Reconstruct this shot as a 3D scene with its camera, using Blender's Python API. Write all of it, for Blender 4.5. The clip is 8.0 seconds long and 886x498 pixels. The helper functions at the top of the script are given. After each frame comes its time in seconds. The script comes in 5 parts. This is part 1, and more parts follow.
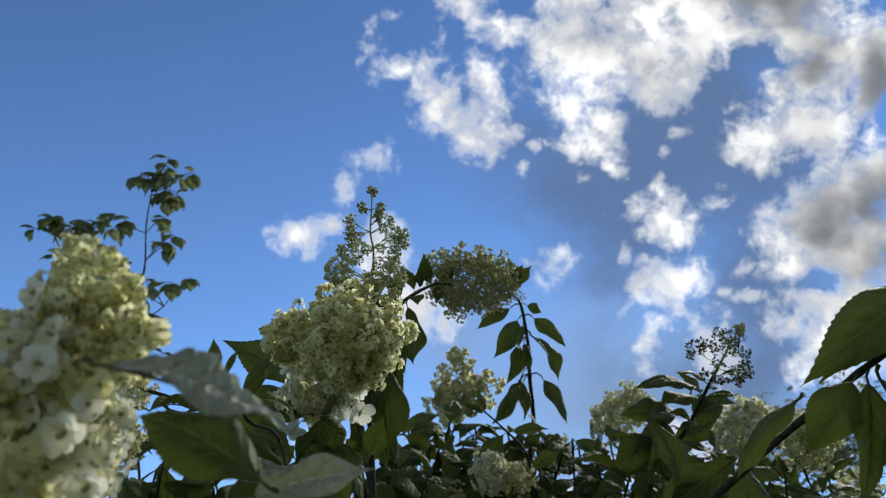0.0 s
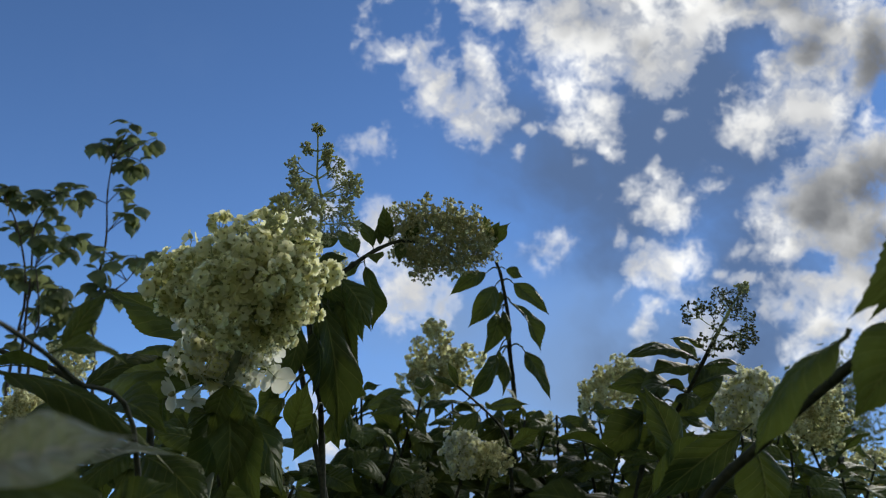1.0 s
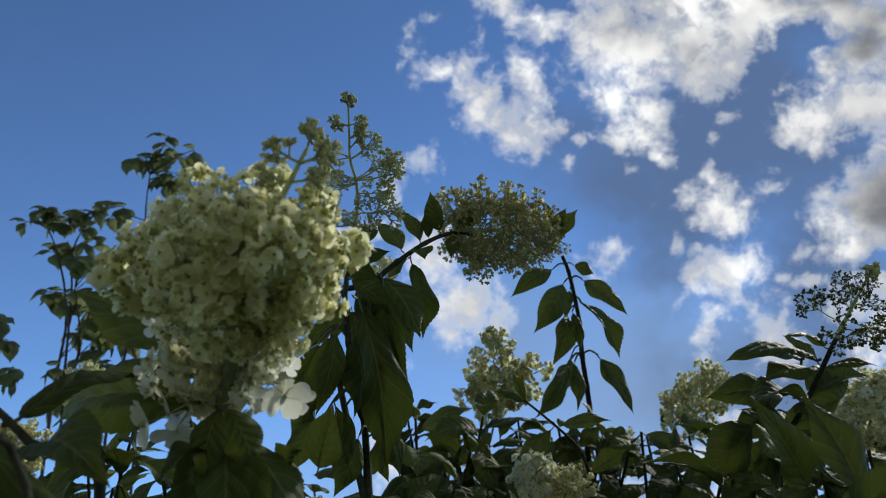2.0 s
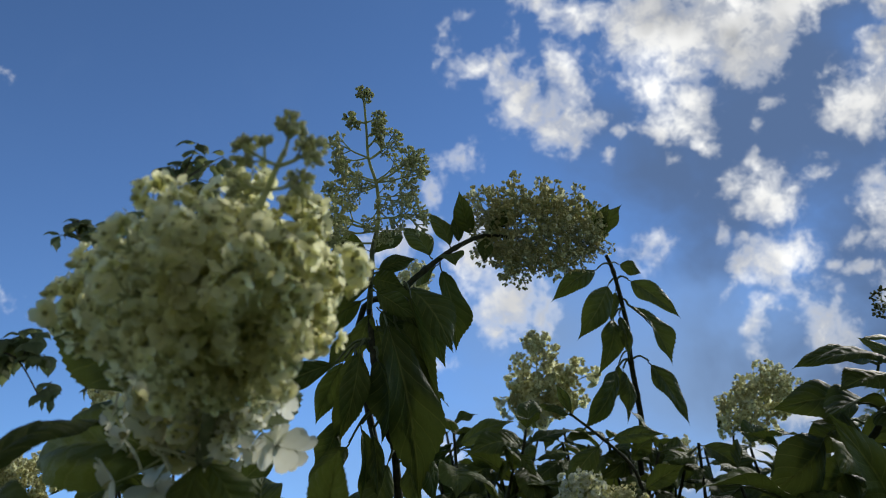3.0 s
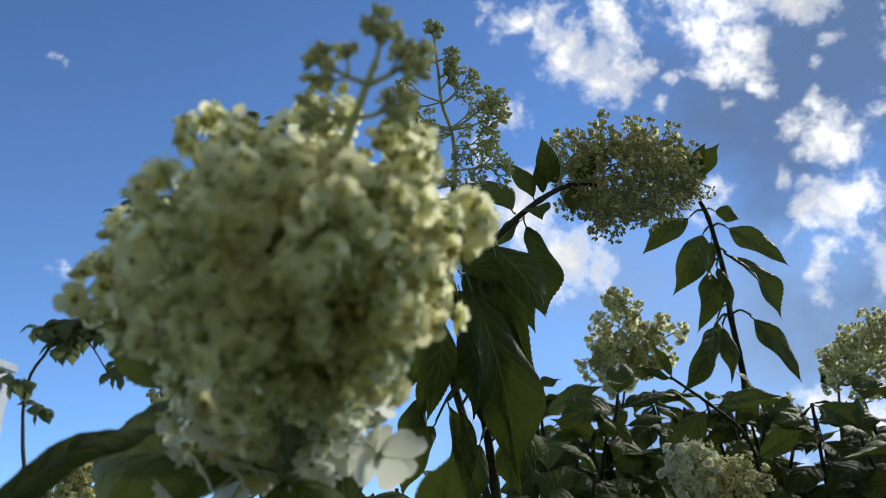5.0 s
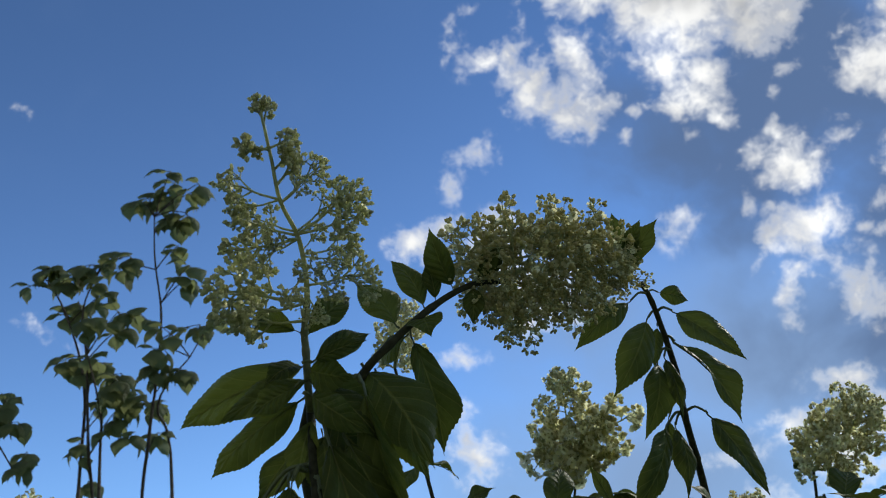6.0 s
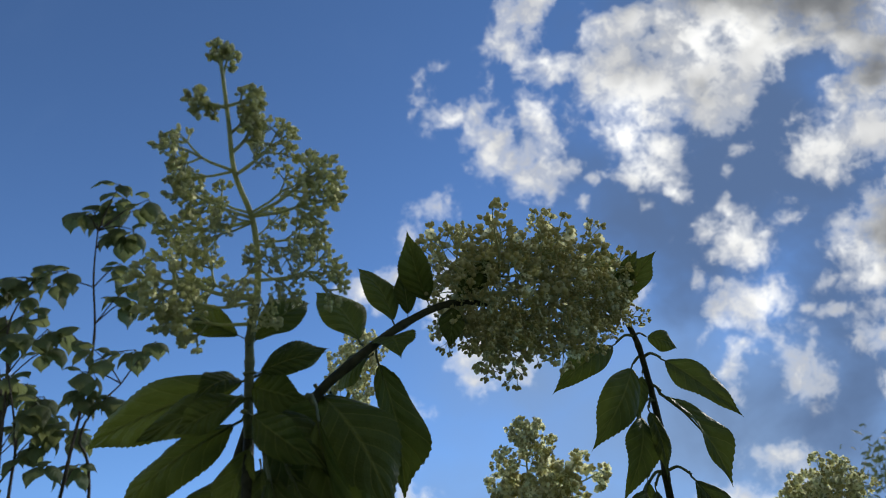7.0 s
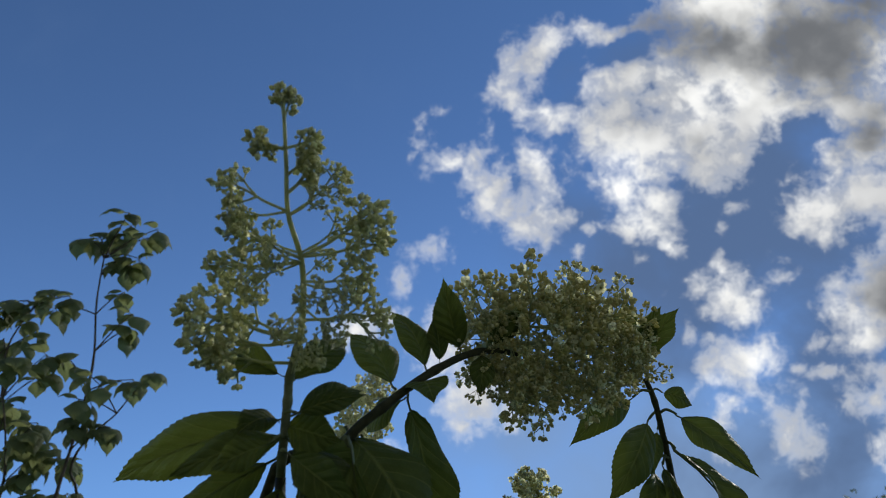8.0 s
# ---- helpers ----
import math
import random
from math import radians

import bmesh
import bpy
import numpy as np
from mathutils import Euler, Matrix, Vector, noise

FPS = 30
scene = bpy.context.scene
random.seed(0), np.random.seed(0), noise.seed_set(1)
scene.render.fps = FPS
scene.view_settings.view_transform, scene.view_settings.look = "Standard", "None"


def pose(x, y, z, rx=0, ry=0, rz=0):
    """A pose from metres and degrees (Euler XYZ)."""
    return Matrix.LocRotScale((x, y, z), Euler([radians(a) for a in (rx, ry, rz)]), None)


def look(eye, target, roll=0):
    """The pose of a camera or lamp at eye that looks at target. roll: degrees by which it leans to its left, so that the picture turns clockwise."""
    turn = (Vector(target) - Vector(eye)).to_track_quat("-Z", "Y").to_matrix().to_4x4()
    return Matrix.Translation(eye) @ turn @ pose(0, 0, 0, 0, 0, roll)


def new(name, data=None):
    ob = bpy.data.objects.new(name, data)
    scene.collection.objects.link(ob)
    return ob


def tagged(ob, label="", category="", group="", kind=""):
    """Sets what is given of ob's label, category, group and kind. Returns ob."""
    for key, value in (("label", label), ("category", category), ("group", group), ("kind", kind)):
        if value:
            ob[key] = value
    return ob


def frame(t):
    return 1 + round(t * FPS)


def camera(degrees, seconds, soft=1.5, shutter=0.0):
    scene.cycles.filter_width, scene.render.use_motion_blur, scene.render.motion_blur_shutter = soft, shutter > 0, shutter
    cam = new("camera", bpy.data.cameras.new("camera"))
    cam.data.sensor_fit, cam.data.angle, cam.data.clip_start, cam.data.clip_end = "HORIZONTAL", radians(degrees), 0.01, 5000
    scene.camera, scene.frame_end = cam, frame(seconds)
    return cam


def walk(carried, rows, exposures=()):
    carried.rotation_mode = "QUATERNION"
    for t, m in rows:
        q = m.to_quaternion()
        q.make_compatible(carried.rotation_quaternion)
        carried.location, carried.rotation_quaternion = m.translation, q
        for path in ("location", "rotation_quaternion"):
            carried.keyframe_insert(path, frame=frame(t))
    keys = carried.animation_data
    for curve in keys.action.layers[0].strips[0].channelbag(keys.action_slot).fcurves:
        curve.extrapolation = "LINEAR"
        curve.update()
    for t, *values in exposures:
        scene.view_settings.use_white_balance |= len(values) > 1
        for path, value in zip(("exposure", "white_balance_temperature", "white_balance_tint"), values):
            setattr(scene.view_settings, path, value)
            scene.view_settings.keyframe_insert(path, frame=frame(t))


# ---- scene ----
# ---------- camera ----------
cam = camera(58.56, 8.0, soft=1.0)
cam.data.dof.use_dof, cam.data.dof.focus_distance, cam.data.dof.aperture_fstop = True, 0.98, 9.5
METRES, EYE, TILT, LEAN, TURN = 1.2, 0.75, 28.0, 0.0, 0.0
ROWS = [
    (0, 0, 0, 0, 0, -0, 0),
    (0.2, 0.0325, 0.0334, 0.0145, -0.2834, -0.6761, -0.067),
    (0.5, 0.0509, 0.0655, -0.0018, -0.4248, -1.1373, -0.1851),
    (1, 0.0539, 0.1734, -0.0532, -0.2667, -1.1336, 0.3542),
    (1.5, 0.0416, 0.2781, -0.0754, 0.8703, -0.5593, 1.1059),
    (1.7, 0.0434, 0.3144, -0.0809, 2.1786, -0.1412, 1.7735),
    (2.8, 0.049, 0.445, -0.0897, 5.6801, 0.373, 4.5244),
    (3, 0.0527, 0.4517, -0.0813, 6.6006, 0.1615, 4.6477),
    (3.5, 0.0276, 0.5125, -0.0887, 8.0134, -0.9597, 4.7985),
    (4, 0.0002, 0.5328, -0.0861, 9.0987, -2.2379, 4.8688),
    (4.2, -0.0045, 0.5221, -0.0926, 9.6373, -2.8364, 5.1618),
    (5.3, 0.0163, 0.5824, -0.0684, 10.7174, -1.8119, 8.5063),
    (5.5, 0.0274, 0.632, -0.0373, 10.724, -1.3264, 8.9586),
    (6, 0.0766, 0.7451, -0.03, 8.4131, 0.1648, 9.5999),
    (6.5, 0.0663, 0.8257, -0.0556, 6.1044, 1.4674, 7.6931),
    (7, 0.0394, 0.8428, -0.0601, 4.9637, 3.4998, 5.3658),
    (7.5, 0.027, 0.8455, -0.0642, 4.4854, 5.2624, 3.6566),
    (8, 0.0076, 0.8327, -0.0552, 4.2813, 6.5644, 2.5909),
]
EXPOSURES = ((0.0, 0.25), (0.5, 0.04), (1.0, 0.03), (1.5, 0.06), (3.0, 0.03), (4.0, 0.17), (5.3, 0.4), (5.6, 0.37), (6.0, 0.12), (6.5, 0.06), (7.0, 0.06), (8.0, -0.03))
walk(cam, [(t, pose(0, 0, EYE, TILT, LEAN, TURN) @ pose(METRES * x, METRES * y, METRES * z, 90 + pitch, roll, yaw)) for t, x, y, z, yaw, pitch, roll in ROWS], EXPOSURES)

# ---------- sun, sky and clouds ----------
SUN_EL, SUN_AZ = 38.0, 36.0
sun = new("sun", bpy.data.lights.new("sun", "SUN"))
sun.data.energy, sun.data.angle, sun.data.color = 2.2, radians(14), (1.0, 0.96, 0.88)
sun_way = Vector((math.sin(radians(SUN_AZ)) * math.cos(radians(SUN_EL)), math.cos(radians(SUN_AZ)) * math.cos(radians(SUN_EL)), math.sin(radians(SUN_EL))))
sun.matrix_world = look(sun_way * 50, (0, 0, 0))

world = bpy.data.worlds.new("sky")
scene.world = world
world.use_nodes = True
wt = world.node_tree
wt.nodes.clear()


def wnode(kind, **given):
    n = wt.nodes.new(kind)
    for k, v in given.items():
        setattr(n, k, v)
    return n


def wire(value, socket):
    if isinstance(value, bpy.types.NodeSocket):
        wt.links.new(value, socket)
    else:
        socket.default_value = value


def wmath(op, a, b=0.0, c=None, clamp=False):
    n = wnode("ShaderNodeMath", operation=op, use_clamp=clamp)
    wire(a, n.inputs[0]), wire(b, n.inputs[1])
    if c is not None:
        wire(c, n.inputs[2])
    return n.outputs[0]


def wvec(op, a, b=(0, 0, 0), out=0):
    n = wnode("ShaderNodeVectorMath", operation=op)
    wire(a, n.inputs[0]), wire(b, n.inputs[1])
    return n.outputs[out]


def wnoise(vector, scale, detail=6.0, rough=0.55, out="Fac"):
    n = wnode("ShaderNodeTexNoise")
    wire(vector, n.inputs["Vector"])
    n.inputs["Scale"].default_value, n.inputs["Detail"].default_value, n.inputs["Roughness"].default_value = scale, detail, rough
    return n.outputs[out]


def wsmooth(value, lo, hi, to0=0.0, to1=1.0):
    n = wnode("ShaderNodeMapRange", interpolation_type="SMOOTHSTEP")
    wire(value, n.inputs[0])
    n.inputs[1].default_value, n.inputs[2].default_value, n.inputs[3].default_value, n.inputs[4].default_value = lo, hi, to0, to1
    return n.outputs[0]


def wmix(fac, a, b):
    n = wnode("ShaderNodeMix", data_type="RGBA")
    wire(fac, n.inputs["Factor"])
    wire(a, n.inputs[6]), wire(b, n.inputs[7])
    return n.outputs[2]


way = wnode("ShaderNodeTexCoord").outputs["Generated"]
# the clouds are laid out on a plane that touches the sky's dome at one fixed place
SKY_RIGHT, SKY_UP, SKY_AHEAD = (1.000, -0.001, -0.008), (0.006, -0.452, 0.892), (0.005, 0.892, 0.452)
ahead = wvec("DOT_PRODUCT", way, SKY_AHEAD, "Value")
near_ahead = wmath("MAXIMUM", ahead, 0.05)
flat = wnode("ShaderNodeCombineXYZ")
wire(wmath("DIVIDE", wvec("DOT_PRODUCT", way, SKY_RIGHT, "Value"), near_ahead), flat.inputs[0])
wire(wmath("DIVIDE", wvec("DOT_PRODUCT", way, SKY_UP, "Value"), near_ahead), flat.inputs[1])
flat = flat.outputs[0]


def warp(coords, scale, amount, detail=3.0):
    shift = wvec("SUBTRACT", wnoise(coords, scale, detail, 0.55, "Color"), (0.5, 0.5, 0.5))
    n = wnode("ShaderNodeVectorMath", operation="MULTIPLY")
    wire(shift, n.inputs[0])
    n.inputs[1].default_value = (amount, amount, 0)
    return wvec("ADD", coords, n.outputs[0])


billow = warp(warp(warp(flat, 9.0, 0.03, 3.0), 28.0, 0.018, 4.0), 80.0, 0.008, 3.0)


def puffs(rows):
    """Clouds as soft ellipses: place, half axes, turn in degrees, weight."""
    total = None
    for u, v, a, b, turn, weight in rows:
        m = wnode("ShaderNodeMapping", vector_type="TEXTURE")
        wire(billow, m.inputs[0])
        m.inputs[1].default_value, m.inputs[2].default_value, m.inputs[3].default_value = (u, v, 0), (0, 0, radians(turn)), (a * 1.8, b * 1.8, 1)
        g = wnode("ShaderNodeTexGradient", gradient_type="SPHERICAL")
        wire(m.outputs[0], g.inputs[0])
        value = wmath("MULTIPLY", g.outputs[1], weight)
        total = value if total is None else wmath("MAXIMUM", total, value)
    return total


veil = puffs([
    (-0.092, 0.265, 0.016, 0.032, 10, 0.55),
    (-0.060, 0.245, 0.032, 0.013, -8, 0.8),
    (-0.035, 0.244, 0.021, 0.020, -0, 0.9),
    (-0.009, 0.272, 0.016, 0.036, -10, 0.75),
    (-0.010, 0.208, 0.034, 0.037, -40, 1.1),
    (0.047, 0.222, 0.024, 0.043, 5, 1.05),
    (0.011, 0.190, 0.032, 0.029, -40, 0.9),
    (0.040, 0.169, 0.034, 0.032, -35, 1.1),
    (0.069, 0.165, 0.029, 0.016, -0, 0.9),
    (0.058, 0.140, 0.011, 0.016, -0, 0.8),
    (0.069, 0.301, 0.030, 0.025, -0, 1),
    (0.039, 0.308, 0.029, 0.018, -0, 0.8),
    (0.063, 0.260, 0.011, 0.021, -0, 0.55),
    (0.086, 0.235, 0.014, 0.017, -0, 0.5),
])
heap = puffs([
    (0.126, 0.272, 0.025, 0.050, 10, 0.8),
    (0.162, 0.272, 0.043, 0.057, -0, 1.1),
    (0.158, 0.204, 0.034, 0.024, 20, 1),
    (0.197, 0.265, 0.057, 0.057, -0, 1.2),
    (0.254, 0.272, 0.064, 0.050, -0, 1.2),
    (0.262, 0.226, 0.043, 0.029, -0, 1.05),
    (0.312, 0.272, 0.043, 0.036, -0, 1.1),
    (0.299, 0.233, 0.020, 0.024, -0, 0.9),
    (0.352, 0.262, 0.009, 0.024, 10, 0.7),
    (0.347, 0.297, 0.043, 0.025, -0, 1.1),
    (0.190, 0.226, 0.043, 0.029, -0, 1),
    (0.194, 0.190, 0.041, 0.024, -20, 1),
    (0.183, 0.161, 0.039, 0.026, -5, 0.95),
    (0.162, 0.147, 0.027, 0.014, -0, 0.75),
    (0.204, 0.144, 0.021, 0.013, -20, 0.7),
])
shelf = puffs([
    (0.440, 0.179, 0.057, 0.037, 20, 1.2),
    (0.476, 0.179, 0.037, 0.036, -0, 1.15),
    (0.405, 0.159, 0.041, 0.030, -0, 1.1),
    (0.376, 0.142, 0.034, 0.020, -15, 1),
    (0.358, 0.156, 0.013, 0.020, -0, 0.85),
    (0.405, 0.128, 0.017, 0.017, -0, 0.85),
    (0.416, 0.222, 0.019, 0.034, 15, 0.9),
    (0.401, 0.244, 0.013, 0.013, -0, 0.55),
    (0.440, 0.288, 0.079, 0.032, -0, 1.2),
    (0.498, 0.272, 0.064, 0.050, -0, 1.3),
    (0.462, 0.244, 0.043, 0.034, -0, 1.1),
    (0.544, 0.258, 0.050, 0.057, -0, 1.3),
    (0.390, 0.302, 0.043, 0.017, -0, 1),
])
tower = puffs([
    (0.544, 0.166, 0.021, 0.020, 30, 1),
    (0.538, 0.192, 0.006, 0.017, -20, 0.7),
    (0.462, 0.049, 0.061, 0.044, 30, 1.3),
    (0.512, 0.088, 0.061, 0.040, 35, 1.4),
    (0.552, 0.115, 0.043, 0.043, 30, 1.3),
    (0.419, 0.035, 0.030, 0.027, 35, 1.1),
    (0.512, 0.029, 0.079, 0.057, -0, 1.4),
    (0.441, 0.001, 0.039, 0.024, -0, 1.1),
    (0.403, 0.002, 0.012, 0.017, -0, 0.8),
    (0.462, -0.042, 0.050, 0.024, -0, 1.05),
    (0.512, -0.042, 0.057, 0.043, -0, 1.2),
    (0.433, -0.071, 0.031, 0.020, -0, 0.9),
    (0.476, -0.092, 0.041, 0.030, -0, 1),
    (0.541, -0.085, 0.043, 0.043, -0, 1.1),
    (0.396, -0.035, 0.031, 0.009, -0, 0.7),
    (0.455, -0.127, 0.023, 0.026, -0, 0.8),
])
scraps = puffs([
    (0.272, 0.065, 0.030, 0.027, -0, 1.05),
    (0.290, 0.053, 0.024, 0.027, -0, 0.95),
    (0.237, 0.072, 0.027, 0.011, 15, 0.75),
    (0.269, 0.094, 0.012, 0.020, 10, 0.7),
    (0.308, 0.068, 0.029, 0.011, 25, 0.75),
    (0.340, 0.076, 0.021, 0.010, 25, 0.7),
    (0.276, 0.032, 0.014, 0.013, -0, 0.8),
    (0.348, 0.101, 0.017, 0.009, -20, 0.45),
    (0.283, -0.014, 0.039, 0.026, 5, 1.05),
    (0.255, -0.021, 0.024, 0.020, 20, 0.95),
    (0.247, 0.009, 0.011, 0.009, -0, 0.7),
    (0.313, -0.014, 0.024, 0.020, -0, 0.8),
    (0.294, -0.050, 0.020, 0.011, -0, 0.6),
    (0.230, -0.046, 0.006, 0.023, -30, 0.5),
    (0.222, 0.015, 0.008, 0.019, -0, 0.75),
])
flecks = puffs([
    (0.269, -0.071, 0.027, 0.011, 10, 0.6),
    (0.255, -0.107, 0.016, 0.030, -0, 0.62),
    (0.342, -0.064, 0.023, 0.016, -0, 0.55),
    (0.376, 0.001, 0.016, 0.011, 10, 0.62),
    (0.355, -0.028, 0.012, 0.009, -0, 0.6),
    (0.144, 0.008, 0.029, 0.016, 5, 0.52),
    (0.103, 0.004, 0.017, 0.012, -0, 0.42),
    (0.108, 0.152, 0.016, 0.009, -0, 0.8),
    (0.094, 0.126, 0.009, 0.015, -0, 0.65),
    (0.210, 0.124, 0.021, 0.009, -25, 0.65),
    (0.172, 0.108, 0.011, 0.009, 20, 0.65),
    (0.288, 0.169, 0.017, 0.008, 25, 0.55),
    (0.277, 0.140, 0.006, 0.017, -0, 0.5),
    (0.362, 0.229, 0.027, 0.019, -0, 0.45),
    (0.362, 0.197, 0.021, 0.008, -0, 0.5),
])
low_scraps = puffs([
    (-0.095, 0.130, 0.034, 0.022, 20, 0.85),
    (-0.131, 0.099, 0.013, 0.022, 0, 0.75),
    (-0.185, 0.036, 0.030, 0.024, 0, 0.85),
    (-0.149, 0.051, 0.026, 0.013, 20, 0.7),
    (-0.083, 0.005, 0.030, 0.043, -4, 1),
    (-0.045, -0.048, 0.050, 0.037, -29, 1.1),
    (-0.005, -0.072, 0.024, 0.020, -4, 0.9),
    (-0.055, -0.090, 0.028, 0.016, -4, 0.7),
    (-0.710, 0.304, 0.015, 0.017, -6, 0.5),
    (0.336, -0.099, 0.027, 0.038, 12, 0.9),
    (0.296, -0.088, 0.030, 0.009, -28, 0.55),
    (0.251, -0.117, 0.009, 0.026, -8, 0.5),
    (-0.152, -0.119, 0.033, 0.014, -2, 0.72),
    (-0.162, -0.235, 0.025, 0.030, -16, 0.78),
    (0.134, -0.003, 0.023, 0.024, -9, 0.4),
])
horizon_bank = puffs([
    (0.298, -0.204, 0.038, 0.018, 3, 0.85),
    (0.337, -0.256, 0.038, 0.033, -7, 0.9),
    (0.281, -0.307, 0.038, 0.031, -6, 0.9),
    (0.215, -0.269, 0.039, 0.018, -6, 0.55),
    (0.170, -0.281, 0.033, 0.018, -6, 0.6),
    (0.248, -0.256, 0.040, 0.019, -3, 0.85),
    (0.292, -0.293, 0.037, 0.040, -5, 0.95),
    (0.191, -0.346, 0.025, 0.027, -4, 0.7),
    (-0.160, -0.220, 0.019, 0.043, -0, 0.9),
    (0.492, -0.138, 0.042, 0.021, -1, 0.7),
    (-0.716, -0.010, 0.053, 0.017, -29, 0.45),
    (-0.150, -0.253, 0.029, 0.037, -2, 0.85),
])
high_veil = puffs([
    (0.050, 0.375, 0.043, 0.034, 31, 1.05),
    (0.085, 0.401, 0.035, 0.029, 26, 0.9),
    (0.121, 0.419, 0.040, 0.026, 16, 0.8),
    (0.020, 0.334, 0.032, 0.026, 26, 0.95),
    (-0.100, 0.298, 0.010, 0.027, -29, 0.42),
    (-0.070, 0.321, 0.015, 0.012, -4, 0.42),
    (0.154, 0.407, 0.035, 0.019, 21, 0.8),
    (0.206, 0.425, 0.035, 0.029, 26, 0.9),
    (0.135, 0.340, 0.032, 0.044, 16, 0.8),
    (0.179, 0.350, 0.042, 0.036, 16, 1),
    (0.224, 0.379, 0.036, 0.037, 26, 1.05),
    (0.247, 0.445, 0.043, 0.022, -4, 0.9),
])
high_bank = puffs([
    (0.162, 0.306, 0.042, 0.036, -4, 1.05),
    (0.235, 0.322, 0.064, 0.053, -4, 1.2),
    (0.309, 0.366, 0.099, 0.068, -4, 1.4),
    (0.416, 0.381, 0.104, 0.083, -4, 1.5),
    (0.315, 0.438, 0.107, 0.046, -4, 1.3),
    (0.339, 0.304, 0.063, 0.028, -4, 1.2),
    (0.409, 0.314, 0.048, 0.024, -4, 1.1),
    (0.472, 0.288, 0.048, 0.043, -4, 1.2),
    (0.485, 0.514, 0.210, 0.093, -5, 1.5),
    (0.299, 0.505, 0.101, 0.047, -5, 1),
])
holes = puffs([
    (0.476, -0.020, 0.024, 0.011, -12, 0.9),
    (0.397, 0.264, 0.027, 0.017, 10, 0.8),
    (0.015, 0.219, 0.011, 0.021, -0, 0.3),
    (0.551, 0.192, 0.010, 0.029, -0, 0.6),
    (0.174, 0.387, 0.035, 0.015, 11, 1),
    (0.167, 0.445, 0.044, 0.017, 1, 0.9),
    (0.093, 0.365, 0.018, 0.031, -24, 0.7),
    (0.003, 0.291, 0.013, 0.030, -4, 0.5),
])
gloom_high = puffs([
    (0.300, 0.395, 0.095, 0.052, 1, 1.2),
    (0.394, 0.380, 0.120, 0.066, -4, 1.5),
    (0.475, 0.347, 0.062, 0.045, -4, 1.1),
    (0.440, 0.479, 0.176, 0.077, -5, 1.4),
    (0.255, 0.400, 0.029, 0.031, 26, 0.5),
    (0.463, 0.263, 0.034, 0.025, -4, 1),
    (0.462, 0.247, 0.043, 0.027, -0, 0.8),
    (0.546, 0.254, 0.036, 0.057, -0, 1.2),
    (0.498, 0.287, 0.043, 0.029, -0, 0.8),
    (0.255, 0.254, 0.030, 0.021, -0, 0.55),
    (0.190, 0.287, 0.043, 0.029, -0, 0.4),
])
gloom_low = puffs([
    (0.530, 0.068, 0.079, 0.046, 30, 1.3),
    (0.473, 0.035, 0.041, 0.027, 20, 1),
    (0.552, 0.008, 0.043, 0.050, -0, 1.1),
    (0.491, -0.108, 0.036, 0.023, -0, 0.75),
    (0.440, 0.049, 0.029, 0.019, 30, 0.6),
])
mist = puffs([
    (0.333, 0.151, 0.170, 0.130, 0, 0.75),
    (0.250, 0.110, 0.150, 0.110, 0, 0.75),
    (0.400, 0.010, 0.130, 0.090, 20, 0.6),
    (0.300, 0.300, 0.170, 0.090, 0, 0.7),
    (0.120, 0.170, 0.100, 0.080, 0, 0.4),
    (0.400, -0.140, 0.170, 0.110, 0, 0.45),
])
pale = puffs([
    (0.260, -0.180, 0.300, 0.130, 0, 1.0),
    (0.080, -0.300, 0.330, 0.120, 0, 1.0),
    (0.020, -0.100, 0.160, 0.090, -20, 0.7),
])
bank = veil
for more in (heap, shelf, tower, scraps, flecks, low_scraps, horizon_bank, high_veil, high_bank):
    bank = wmath("MAXIMUM", bank, more)
bank = wmath("SUBTRACT", bank, holes)
gloom = wmath("MAXIMUM", gloom_high, gloom_low)

# beyond the part that is laid out by hand the same kind of cloud goes on
inside = wmath("MULTIPLY", wsmooth(wvec("LENGTH", flat, out="Value"), 0.8, 1.15, 1.0, 0.0), wsmooth(ahead, 0.1, 0.4))
beyond = wmath("MULTIPLY", wsmooth(wnoise(way, 2.6, 5.0, 0.55), 0.47, 0.72, 0.0, 1.2), wmath("SUBTRACT", 1.0, inside))
thick = wmath("ADD", wmath("MULTIPLY", bank, inside), beyond)
fluff = wnoise(billow, 11.0, 9.0, 0.58)
fine = wnoise(warp(flat, 26.0, 0.03, 3.0), 36.0, 10.0, 0.68)
body = wnoise(billow, 7.5, 3.0, 0.5)
ragged = wmath("ADD", wmath("MULTIPLY_ADD", thick, 2.5, -0.42), wmath("ADD", wmath("MULTIPLY", wmath("SUBTRACT", fluff, 0.5), 3.5), wmath("MULTIPLY", wmath("SUBTRACT", fine, 0.5), 4.6)))
ragged = wmath("MULTIPLY", ragged, wsmooth(thick, 0.0, 0.25))
cover = wsmooth(ragged, 0.0, 2.45)
# thin mist between the heaps
streaks = wnoise(warp(flat, 5.0, 0.12, 2.0), 7.0, 5.0, 0.55)
veiled = wmath("MULTIPLY", wmath("MULTIPLY", mist, 2.2), inside)
haze = wsmooth(wmath("ADD", veiled, wmath("MULTIPLY", wmath("MULTIPLY", wmath("SUBTRACT", streaks, 0.5), 2.0), wsmooth(veiled, 0.0, 0.5))), 0.0, 1.3, 0.0, 0.9)
grey = wmath("ADD", wmath("MULTIPLY", gloom, inside), wmath("ADD", wmath("MULTIPLY", wmath("SUBTRACT", body, 0.5), 2.2), wmath("MULTIPLY", wmath("SUBTRACT", fluff, 0.5), 1.2)))
